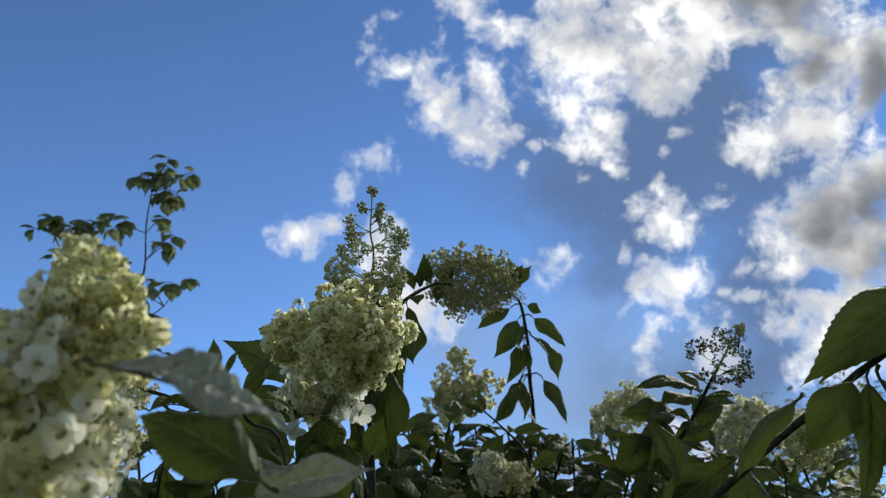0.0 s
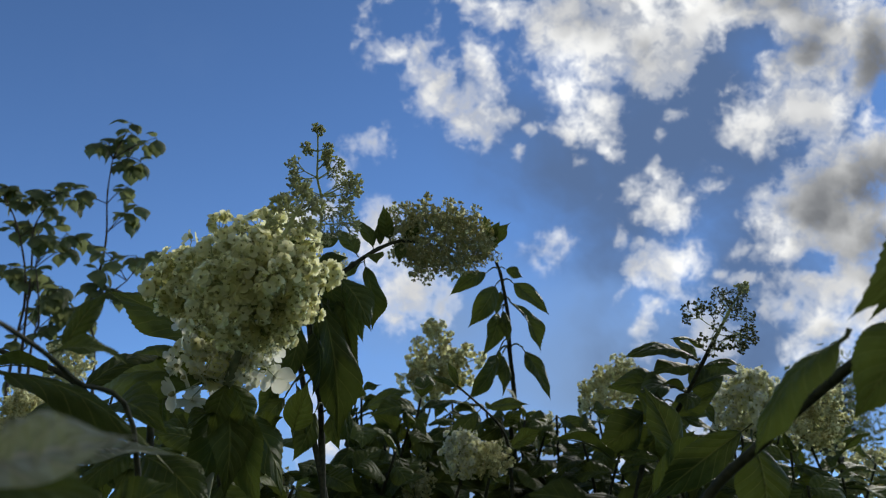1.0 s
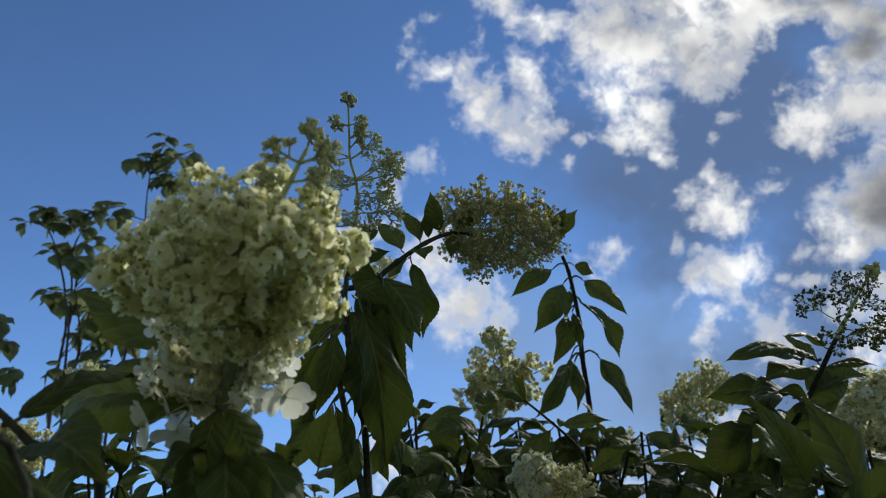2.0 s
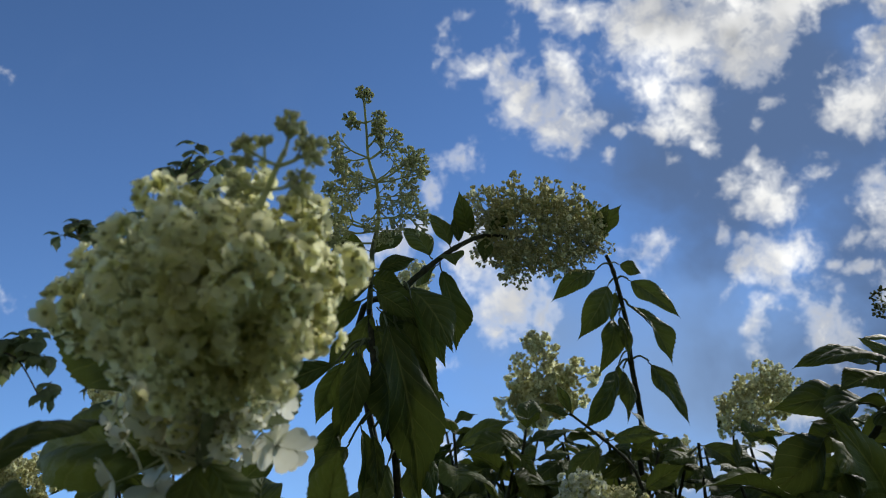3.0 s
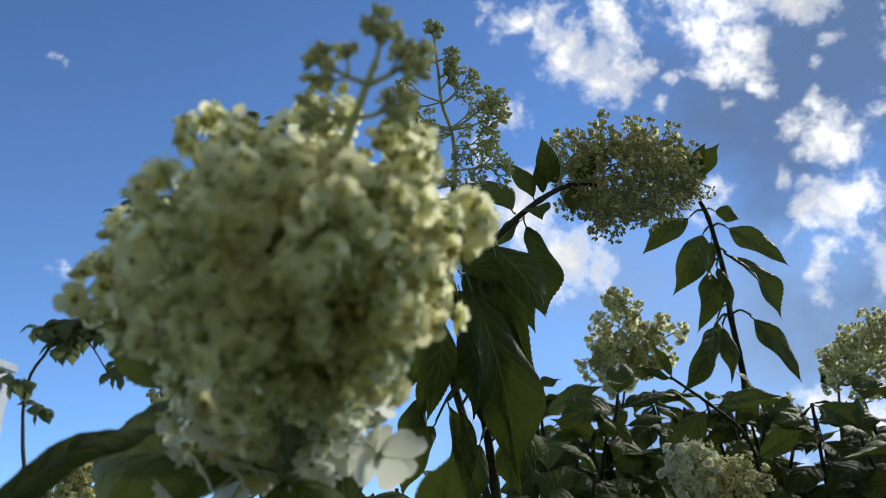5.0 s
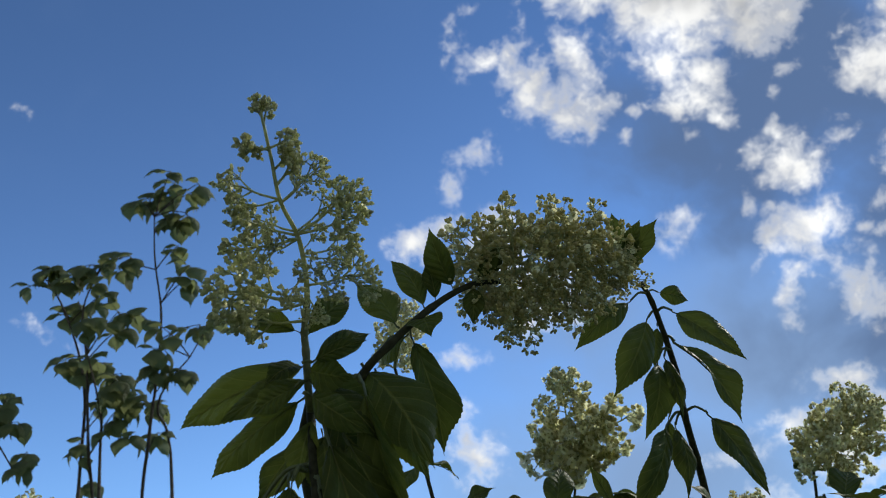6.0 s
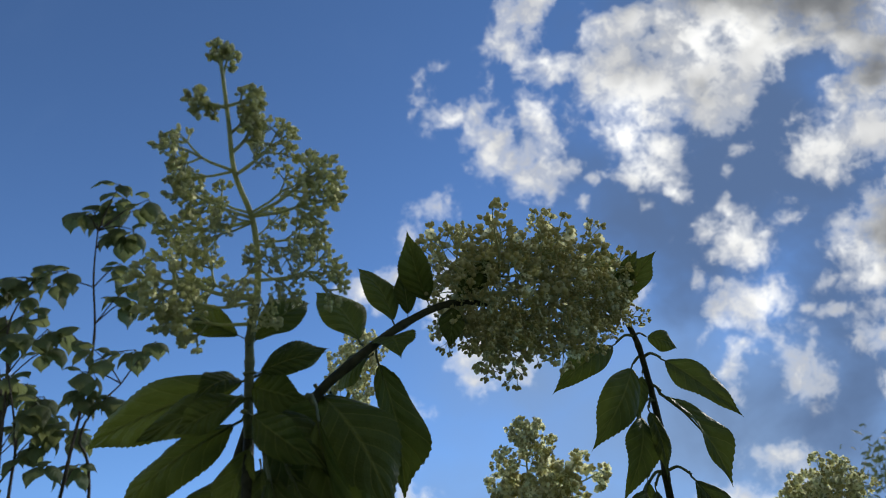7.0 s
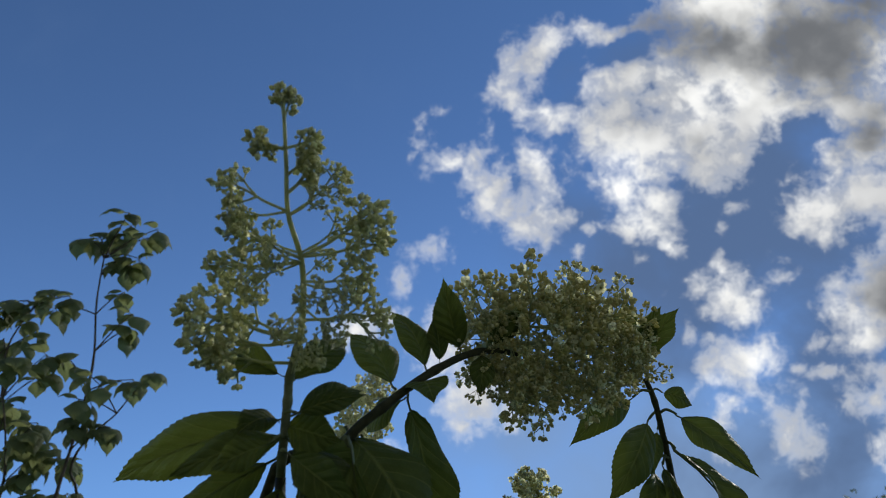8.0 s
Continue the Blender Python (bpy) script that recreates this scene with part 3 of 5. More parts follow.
def floral_branch(seed, order=2, heads=4, open_share=0.0, bud_size=0.04, petal=0.13, white=False, spread=0.9, bare=0.45, twigs=4, thick=0.028, buds=None):
    """A side branch of a flower head, of length about 1 along y, ending in forked stalks with buds and open flowers."""
    rnd = random.Random(seed)
    s = Sheet()

    def grow(p, d, length, rank, r):
        bend = Vector((rnd.uniform(-1, 1), rnd.uniform(-1, 1), rnd.uniform(-1, 1))) * 0.15
        e = p + (d + bend).normalized() * length
        mid = p.lerp(e, 0.5) + Vector((0, 0, -0.04 * length))
        s.tube((p, mid, e), (r, r * 0.85, r * 0.7), 5 if rank else 4, 0, False)
        if rank == 0:
            for _ in range(heads):
                way_out = (d + Vector((rnd.gauss(0, 1), rnd.gauss(0, 1), rnd.gauss(0, 1))) * 0.62).normalized()
                f = e + way_out * (length * rnd.uniform(0.15, 0.55))
                s.tube((e, f), (r * 0.5, r * 0.4), 3, 0, False)
                if rnd.random() < open_share:
                    floret(s, f, way_out, petal * rnd.uniform(0.7, 1.25), rnd, 3 if white and rnd.random() < (0.97 if white == "all" else 0.7) else 2)
                else:
                    bud(s, f, way_out, bud_size * rnd.uniform(0.7, 1.3))
            return
        side = d.orthogonal().normalized()
        start = rnd.uniform(0, 6.28)
        for k in range(twigs):
            q = start + k * 2.4
            out = side * math.cos(q) + d.cross(side) * math.sin(q)
            at = p.lerp(e, rnd.uniform(bare, 1.0))
            grow(at, (d * rnd.uniform(0.4, 0.9) + out * spread).normalized(), length * rnd.uniform(0.35, 0.55), rank - 1, r * 0.76)
        grow(e, d, length * 0.42, rank - 1, r * 0.65)

    grow(Vector((0, 0, 0)), Vector((0, 1, 0)), 0.62, order, thick)
    me = s.mesh("flower_branch")
    for one in (STALK, buds or BUD, PETAL, WHITE_PETAL, HEART):
        me.materials.append(one)
    return me


def tight_top(seed, open_share=0.0):
    return floral_branch(seed, 1, 9, open_share, 0.066, 0.2, False, 0.7, 0.55, 5, 0.05, GREEN_BUD)


SPARSE = [floral_branch(200 + k, 2, 6, 0.04, 0.0235, 0.05, False, 0.62, 0.66, 4, 0.022, GREEN_BUD) for k in range(6)]
MIXED = [floral_branch(220 + k, 2, 6, 0.10, 0.0215, 0.050, False, 0.9, 0.35, 5, 0.013, OLD_BUD) for k in range(5)]
FULL = [floral_branch(240 + k, 2, 4, 0.66, 0.028, 0.090, False, 1.0, 0.35, 5, 0.018) for k in range(6)]
SNOWY = [floral_branch(260 + k, 2, 3, 0.92, 0.024, 0.112, True, 1.0, 0.4, 3, 0.016) for k in range(5)]
FAR_WHITE = [floral_branch(270 + k, 1, 7, 0.9, 0.05, 0.12, True, 1.0, 0.2, 6, 0.016) for k in range(4)]
FAR_MIXED = [floral_branch(275 + k, 2, 6, 0.42, 0.028, 0.075, False, 0.95, 0.4, 4, 0.016, OLD_BUD) for k in range(5)]
LOOSE = [floral_branch(290 + k, 1, 1, 1.0, 0.03, 0.185, "all", 0.9, 0.5, 3, 0.012) for k in range(5)]
SHADED_TIPS = [floral_branch(300 + k, 2, 7, 0.0, 0.021, 0.05, False, 0.75, 0.6, 4, 0.015, SHADED_BUD) for k in range(4)]
TOPS = [tight_top(280 + k) for k in range(4)]


def panicle(parent, base, tip, radius, count, meshes, shape="cone", seed=0, label="", bare=0.05, tops=True, bend=(0, 0, 0), low=None, low_share=0.0, thick=0.004, knees=()):
    """A flower head: a stalk from base to tip with side branches all round it."""
    rnd = random.Random(seed)
    base, tip = Vector(base), Vector(tip)
    along = tip - base
    height = along.length
    line = glide((base, *knees, tip) if knees else (base, base.lerp(tip, 0.5) + Vector(bend), tip), 5)
    s = Sheet()
    s.tube(line, [thick * (1 - 0.6 * i / (len(line) - 1)) for i in range(len(line))], 7)
    head = part("flower_head", s, STALK, parent, label, Matrix())
    d = along.normalized()
    a = d.orthogonal().normalized()
    b = d.cross(a)
    for k in range(count):
        t = bare + (1 - bare) * (k + 0.5) / count
        if shape == "cone":
            reach = radius * (1 - t) ** 0.75 * (0.8 + 0.2 * min(1, t * 6)) + 0.12 * radius
        elif shape == "bell":
            reach = radius * (1 - ((t - 0.62) / 0.62) ** 2 if t < 0.62 else math.sqrt(1 - ((t - 0.62) / 0.44) ** 2 * 0.9)) + 0.1 * radius
        elif shape == "dome":
            reach = radius * math.sqrt(max(0.02, 1 - ((t - 0.4) / 0.62) ** 2))
        else:
            reach = radius * math.sqrt(max(0.05, 1 - (2 * t - 1) ** 2))
        reach *= rnd.uniform(0.85, 1.12)
        q = k * 2.39996 + rnd.uniform(-0.25, 0.25)
        out = a * math.cos(q) + b * math.sin(q)
        rise = (0.15 + 1.1 * t * t) if shape not in ("oval", "bell") else (t - 0.35) * 1.2
        spot = line[min(int(t * (len(line) - 1)), len(line) - 2)].lerp(line[min(int(t * (len(line) - 1)) + 1, len(line) - 1)], t * (len(line) - 1) % 1)
        pick = low if low and t < low_share else meshes
        m = axes(spot, out + d * rise, d, (reach,) * 3)
        part("flower_branch", rnd.choice(pick), None, head, "", m)
    if tops:
        m = axes(tip - d * (radius * 0.1), d, a, (radius * 0.42,) * 3)
        part("flower_branch", rnd.choice(TOPS), None, head, "", m)
    return head


def spray(head, start, end, meshes, k):
    """One more branch of a flower head, from its foot to its end."""
    start, end = Vector(start), Vector(end)
    m = axes(start, end - start, Vector((0.3 * math.sin(k * 2.1), -0.1, 1.0)), ((end - start).length,) * 3)
    part("flower_branch", meshes[(k * 7 + k // 3) % len(meshes)], None, head, "", m)


def stem(parent, points, r0, r1, mat=None, name="stem", label="", sides=8, steps=6):
    s = Sheet()
    line = glide(points, steps)
    n = len(line) - 1
    knob = [1 + (0.18 if i % steps == 0 and 0 < i < n else 0) for i in range(n + 1)]
    s.tube(line, [(r0 + (r1 - r0) * i / n) * knob[i] for i in range(n + 1)], sides)
    return part(name, s, mat or STEM, parent, label, Matrix())


def hang(parent, node, base, tip, ratio, face, kind):
    """A leaf on a bent stalk of its own."""
    node, base, tip = Vector(node), Vector(base), Vector(tip)
    knee = node.lerp(base, 0.55) + Vector((0, 0, 0.22 * (base - node).length))
    start = base.lerp(tip, 0.04)
    r = 0.0011 + 0.007 * (tip - base).length
    s = Sheet()
    s.tube(glide((node, knee, start), 4), [r * (1.15 - 0.04 * i) for i in range(9)], 6)
    part("leaf_stalk", s, RIB, parent, "", Matrix())
    return leaf(parent, base, tip, ratio, face, kind)


def leafy(parent, points, pairs, length, seed, start=0.35, droop=0.2, ratio=0.45, end=1.0):
    """Opposite pairs of leaves, each pair crossing the last, along a stem."""
    rnd = random.Random(seed)
    line = glide(points, 8)
    for k in range(pairs):
        t = start + (end - start) * k / max(1, pairs - 1)
        i = min(int(t * (len(line) - 1)), len(line) - 2)
        p = line[i].lerp(line[i + 1], t * (len(line) - 1) - i)
        d = (line[i + 1] - line[i]).normalized()
        side = d.orthogonal().normalized()
        q = seed * 1.7 + k * math.pi / 2 + rnd.uniform(-0.3, 0.3)
        for sign in (1, -1):
            out = (side * math.cos(q) + d.cross(side) * math.sin(q)) * sign
            go = (out + d * rnd.uniform(0.15, 0.7) + Vector((0, 0, -droop * rnd.uniform(-0.3, 3.4)))).normalized()
            size = length * rnd.uniform(0.7, 1.1) * (1 - 0.35 * max(0, t - 0.8) / 0.2)
            leaf(parent, p, p + go * size, ratio * rnd.uniform(0.85, 1.15), d * 0.6 + Vector((rnd.uniform(-0.8, 0.8), rnd.uniform(-1.6, 0.2), 0.45)) + out * 0.4, rnd.randrange(7))


# ---------- ground ----------
s = Sheet()
rings = (0, 1, 2, 4, 8, 20, 60, 200, 800, 2500)
verts, faces = [(0, 0, 0)], []
for i, r in enumerate(rings[1:]):
    for k in range(32):
        q = 2 * math.pi * k / 32
        x, y = r * math.cos(q), r * math.sin(q)
        verts.append((x, y + 1.5, -0.02 + (0.03 * noise.noise((x * 0.7, y * 0.7, 0)) - 0.02 if r < 100 else -0.02)))
for k in range(32):
    j = (k + 1) % 32
    faces.append((0, 1 + k, 1 + j))
    for i in range(len(rings) - 2):
        faces.append((1 + i * 32 + k, 1 + (i + 1) * 32 + k, 1 + (i + 1) * 32 + j, 1 + i * 32 + j))
s.add(verts, faces)
tagged(part("ground", s, GRASS_SOIL), "grass-covered garden soil under the shrubs", "ground", "", "structure")

# an added plain wall, out of view behind the camera, holds back sky light
s = Sheet()
s.add([(-7, -2.3, -0.1), (7, -2.3, -0.1), (7, -2.0, -0.1), (-7, -2.0, -0.1), (-7, -2.3, 6.0), (7, -2.3, 6.0), (7, -2.0, 6.0), (-7, -2.0, 6.0)],
      [(0, 1, 5, 4), (1, 2, 6, 5), (2, 3, 7, 6), (3, 0, 4, 7), (4, 5, 6, 7), (3, 2, 1, 0)])
tagged(part("shade_wall", s.mesh("shade_wall", False), SHADE_WALL), "added plain grey wall, out of view, holding back sky light from behind", "wall", "", "structure")

# ---------- the two crossing flower stems in the middle ----------
GROUP = "hydrangea stems of one shrub"


def shoot(foot, label, group=GROUP):
    return thing("hydrangea_stem", foot, label, "hydrangea", group)


tall = shoot((-0.10, 1.50, 0.0), "upright hydrangea stem with an airy greenish flower head of loose buds")
stem(tall, [(-0.10, 1.50, 0.0), (-0.08, 1.47, 0.5), (-0.142, 1.588, 1.117), (-0.149, 1.546, 1.199), (-0.162, 1.511, 1.284), (-0.176, 1.532, 1.371)], 0.006, 0.0044)
stem(tall, [(-0.176, 1.532, 1.371), (-0.171, 1.513, 1.381), (-0.162, 1.481, 1.415), (-0.159, 1.469, 1.429), (-0.147, 1.444, 1.449)], 0.0042, 0.0034, GREEN_STEM, "green_stem")
head = panicle(tall, (-0.159, 1.469, 1.429), (-0.138, 1.308, 1.568), 0.03, 0, SPARSE, 'cone', 3, 'loose cone of green buds on forked stalks', 0.02, False, thick=0.0032, knees=((-0.147, 1.444, 1.449), (-0.141, 1.423, 1.471), (-0.14, 1.401, 1.495), (-0.144, 1.369, 1.514), (-0.141, 1.34, 1.54)))
spray(head, (-0.139, 1.319, 1.558), (-0.143, 1.305, 1.580), TOPS, 0)
spray(head, (-0.139, 1.318, 1.559), (-0.132, 1.312, 1.579), TOPS, 1)
spray(head, (-0.140, 1.334, 1.545), (-0.164, 1.320, 1.549), TOPS, 2)
spray(head, (-0.140, 1.332, 1.547), (-0.158, 1.337, 1.548), TOPS, 3)
spray(head, (-0.140, 1.333, 1.546), (-0.117, 1.333, 1.558), TOPS, 4)
spray(head, (-0.142, 1.348, 1.533), (-0.121, 1.337, 1.542), TOPS, 5)
spray(head, (-0.143, 1.358, 1.524), (-0.122, 1.357, 1.547), TOPS, 6)
spray(head, (-0.144, 1.370, 1.513), (-0.103, 1.360, 1.546), SPARSE, 7)
spray(head, (-0.144, 1.371, 1.513), (-0.112, 1.355, 1.522), SPARSE, 8)
spray(head, (-0.144, 1.368, 1.515), (-0.196, 1.346, 1.527), SPARSE, 9)
spray(head, (-0.144, 1.368, 1.515), (-0.194, 1.372, 1.519), SPARSE, 10)
spray(head, (-0.140, 1.400, 1.496), (-0.075, 1.389, 1.527), SPARSE, 11)
spray(head, (-0.140, 1.400, 1.496), (-0.072, 1.390, 1.497), SPARSE, 12)
spray(head, (-0.140, 1.397, 1.497), (-0.101, 1.401, 1.530), SPARSE, 13)
spray(head, (-0.140, 1.401, 1.495), (-0.195, 1.372, 1.501), SPARSE, 14)
spray(head, (-0.140, 1.402, 1.493), (-0.210, 1.401, 1.494), SPARSE, 15)
spray(head, (-0.140, 1.403, 1.493), (-0.180, 1.389, 1.465), SPARSE, 16)
spray(head, (-0.140, 1.397, 1.497), (-0.187, 1.404, 1.524), SPARSE, 17)
spray(head, (-0.140, 1.402, 1.493), (-0.159, 1.368, 1.475), SPARSE, 18)
spray(head, (-0.141, 1.413, 1.482), (-0.089, 1.420, 1.498), SPARSE, 19)
spray(head, (-0.141, 1.414, 1.481), (-0.096, 1.410, 1.466), SPARSE, 20)
spray(head, (-0.140, 1.411, 1.484), (-0.125, 1.424, 1.514), SPARSE, 21)
spray(head, (-0.144, 1.434, 1.460), (-0.079, 1.439, 1.468), SPARSE, 22)
spray(head, (-0.142, 1.427, 1.467), (-0.109, 1.426, 1.438), SPARSE, 23)
spray(head, (-0.145, 1.436, 1.458), (-0.127, 1.430, 1.422), SPARSE, 24)
spray(head, (-0.147, 1.444, 1.449), (-0.234, 1.420, 1.464), SPARSE, 25)
spray(head, (-0.147, 1.443, 1.450), (-0.212, 1.440, 1.476), SPARSE, 26)
spray(head, (-0.155, 1.460, 1.437), (-0.227, 1.452, 1.435), SPARSE, 27)
spray(head, (-0.148, 1.445, 1.448), (-0.216, 1.422, 1.443), SPARSE, 28)
spray(head, (-0.141, 1.423, 1.471), (-0.147, 1.397, 1.432), SPARSE, 29)
spray(head, (-0.141, 1.419, 1.476), (-0.119, 1.388, 1.449), SPARSE, 30)
leaf(tall, (-0.157, 1.498, 1.412), (-0.33, 1.556, 1.38), 0.25, (0.3, -1, -0.2), 0)
leaf(tall, (-0.158, 1.497, 1.394), (-0.251, 1.483, 1.36), 0.34, (0.1, -1, 0.1), 1)
leaf(tall, (-0.172, 1.513, 1.384), (-0.287, 1.548, 1.322), 0.28, (-0.4, -1, -0.2), 2)
leaf(tall, (-0.168, 1.49, 1.404), (-0.193, 1.455, 1.378), 0.57, (0.2, -1, 0.5), 6)
leaf(tall, (-0.169, 1.496, 1.402), (-0.119, 1.495, 1.384), 0.66, (0.1, -1, -0.2), 4)
leaf(tall, (-0.162, 1.465, 1.428), (-0.221, 1.493, 1.469), 0.34, (0, -1, -0.2), 5)
leaf(tall, (-0.159, 1.468, 1.423), (-0.121, 1.5, 1.475), 0.41, (0.2, -1, -0.2), 6)
leaf(tall, (-0.16, 1.489, 1.406), (-0.11, 1.53, 1.446), 0.38, (0, -1, -0.2), 1)
leaf(tall, (-0.165, 1.497, 1.392), (-0.1, 1.52, 1.326), 0.38, (0.1, -1, 0.4), 2)
leaf(tall, (-0.165, 1.503, 1.402), (-0.124, 1.562, 1.368), 0.49, (0.2, -1, 0.1), 5)
leaf(tall, (-0.163, 1.522, 1.369), (-0.103, 1.535, 1.299), 0.46, (0.2, -1, 0.2), 0)
leaf(tall, (-0.17, 1.523, 1.366), (-0.188, 1.527, 1.296), 0.49, (-0.1, -1, 0.2), 3)
leaf(tall, (-0.178, 1.542, 1.353), (-0.241, 1.55, 1.287), 0.41, (-0.2, -0.9, 0.3), 3)
leaf(tall, (-0.165, 1.531, 1.353), (-0.146, 1.525, 1.267), 0.49, (0.1, -1, 0.2), 6)
SHADED, THROUGH, ASKEW = (0.8, -0.6, 0.05), (-0.2, -1, 0.0), (0.45, -0.9, 0.1)
hang(tall, (-0.155, 1.452, 1.392), (-0.148, 1.453, 1.392), (-0.095, 1.462, 1.41), 0.34, (0, -1, -0.2), 1)
hang(tall, (-0.158, 1.465, 1.367), (-0.156, 1.465, 1.369), (-0.094, 1.465, 1.321), 0.38, THROUGH, 4)
hang(tall, (-0.157, 1.46, 1.378), (-0.163, 1.461, 1.374), (-0.21, 1.465, 1.355), 0.49, ASKEW, 3)
hang(tall, (-0.16, 1.501, 1.3), (-0.154, 1.495, 1.292), (-0.153, 1.523, 1.176), 0.51, SHADED, 2)
hang(tall, (-0.147, 1.478, 1.347), (-0.141, 1.467, 1.346), (-0.111, 1.565, 1.107), 0.25, ASKEW, 4)
hang(tall, (-0.135, 1.478, 1.35), (-0.131, 1.495, 1.341), (-0.113, 1.593, 1.203), 0.37, SHADED, 0)
hang(tall, (-0.119, 1.495, 1.386), (-0.115, 1.494, 1.388), (-0.08, 1.596, 1.228), 0.22, THROUGH, 5)
hang(tall, (-0.169, 1.496, 1.307), (-0.172, 1.477, 1.299), (-0.2, 1.495, 1.173), 0.28, ASKEW, 6)
hang(tall, (-0.171, 1.507, 1.308), (-0.185, 1.504, 1.309), (-0.224, 1.557, 1.18), 0.38, SHADED, 1)
hang(tall, (-0.171, 1.507, 1.308), (-0.204, 1.519, 1.298), (-0.253, 1.557, 1.216), 0.34, ASKEW, 0)
hang(tall, (-0.165, 1.495, 1.311), (-0.209, 1.503, 1.285), (-0.311, 1.508, 1.25), 0.33, (0, -1, -0.2), 3)
hang(tall, (-0.16, 1.538, 1.253), (-0.217, 1.547, 1.222), (-0.254, 1.556, 1.153), 0.51, SHADED, 2)
hang(tall, (-0.156, 1.549, 1.233), (-0.202, 1.554, 1.191), (-0.249, 1.551, 1.101), 0.43, THROUGH, 6)
hang(tall, (-0.153, 1.555, 1.223), (-0.185, 1.544, 1.214), (-0.19, 1.578, 1.106), 0.28, SHADED, 5)
hang(tall, (-0.151, 1.559, 1.216), (-0.171, 1.55, 1.207), (-0.162, 1.563, 1.099), 0.21, ASKEW, 3)
hang(tall, (-0.149, 1.557, 1.219), (-0.13, 1.558, 1.222), (-0.088, 1.577, 1.133), 0.23, ASKEW, 1)
hang(tall, (-0.15, 1.564, 1.206), (-0.122, 1.582, 1.201), (-0.1, 1.633, 1.112), 0.41, SHADED, 0)
hang(tall, (-0.145, 1.588, 1.164), (-0.13, 1.587, 1.168), (-0.109, 1.582, 1.097), 0.41, THROUGH, 4)
hang(tall, (-0.145, 1.58, 1.179), (-0.149, 1.562, 1.167), (-0.187, 1.571, 1.077), 0.41, ASKEW, 2)

arched = shoot((-0.02, 1.60, 0.0), "arching hydrangea stem with a drooping dense cream flower head")
stem(arched, [(-0.02, 1.60, 0.0), (-0.03, 1.56, 0.6), (-0.202, 1.588, 1.320), (-0.135, 1.560, 1.405), (-0.100, 1.557, 1.438), (-0.055, 1.573, 1.480), (-0.014, 1.605, 1.514), (0.028, 1.656, 1.535)], 0.0058, 0.003)
head = panicle(arched, (-0.009, 1.612, 1.523), (0.157, 1.791, 1.589), 0.086, 40, MIXED, "oval", 5, "nodding cream-green flower head, thick with buds", 0.04, True, (0, 0, 0.012))
for k, (foot, end) in enumerate((
        ((0.010, 1.630, 1.530), (-0.016, 1.543, 1.566)), ((0.005, 1.625, 1.525), (-0.018, 1.603, 1.469)), ((0.030, 1.655, 1.530), (0.042, 1.669, 1.447)),
        ((0.025, 1.645, 1.530), (0.022, 1.615, 1.455)), ((0.035, 1.660, 1.540), (0.031, 1.555, 1.593)), ((0.070, 1.700, 1.555), (0.100, 1.604, 1.600)),
        ((0.110, 1.740, 1.570), (0.168, 1.680, 1.601)), ((0.140, 1.770, 1.580), (0.198, 1.759, 1.555)), ((0.080, 1.710, 1.560), (0.094, 1.680, 1.475)))):
    spray(head, foot, end, MIXED, k)
leaf(arched, (-0.132, 1.563, 1.426), (-0.061, 1.558, 1.307), 0.52, (0.1, -1, 0.3), 2)
leaf(arched, (-0.078, 1.567, 1.456), (-0.067, 1.643, 1.339), 0.31, (0.5, -1, 0.2), 4)
leaf(arched, (-0.118, 1.566, 1.418), (-0.081, 1.631, 1.311), 0.36, (0.2, -1, 0.2), 0)
leaf(arched, (-0.08, 1.564, 1.451), (-0.124, 1.602, 1.435), 0.5, (-0.4, -1, 0.2), 1)
leaf(arched, (-0.088, 1.559, 1.457), (-0.136, 1.565, 1.519), 0.6, (0.5, -0.8, 0.3), 0)
leaf(arched, (-0.009, 1.626, 1.529), (0.03, 1.592, 1.552), 0.42, (0.5, -0.8, -0.2), 3)
leaf(arched, (0.171, 1.763, 1.602), (0.199, 1.745, 1.635), 0.4, (0.4, -0.9, 0.1), 5)
leaf(arched, (-0.06, 1.574, 1.479), (-0.098, 1.576, 1.547), 0.45, (0.5, -0.8, 0.3), 0)
leaf(arched, (-0.05, 1.58, 1.489), (-0.055, 1.565, 1.535), 0.45, (0.4, -0.9, 0.1), 3)
leaf(arched, (-0.031, 1.587, 1.502), (-0.043, 1.532, 1.555), 0.4, (-0.2, -1, 0.2), 5)
leaf(arched, (-0.068, 1.576, 1.472), (-0.053, 1.55, 1.44), 0.9, (0.2, -1, 0.2), 6)
leaf(arched, (-0.011, 1.605, 1.514), (-0.015, 1.598, 1.465), 0.5, (0.2, -1, 0.1), 1)
leaf(arched, (-0.008, 1.605, 1.516), (0.029, 1.598, 1.556), 0.42, (0, -1, 0.2), 2)
leaf(arched, (0.172, 1.837, 1.634), (0.171, 1.824, 1.696), 0.4, (0.2, -1, 0.2), 3)
leaf(arched, (0.172, 1.808, 1.583), (0.223, 1.759, 1.639), 0.45, (-0.3, -1, 0.2), 4)
leaf(arched, (0.166, 1.798, 1.599), (0.201, 1.766, 1.642), 0.42, (0.5, -1, 0.2), 5)

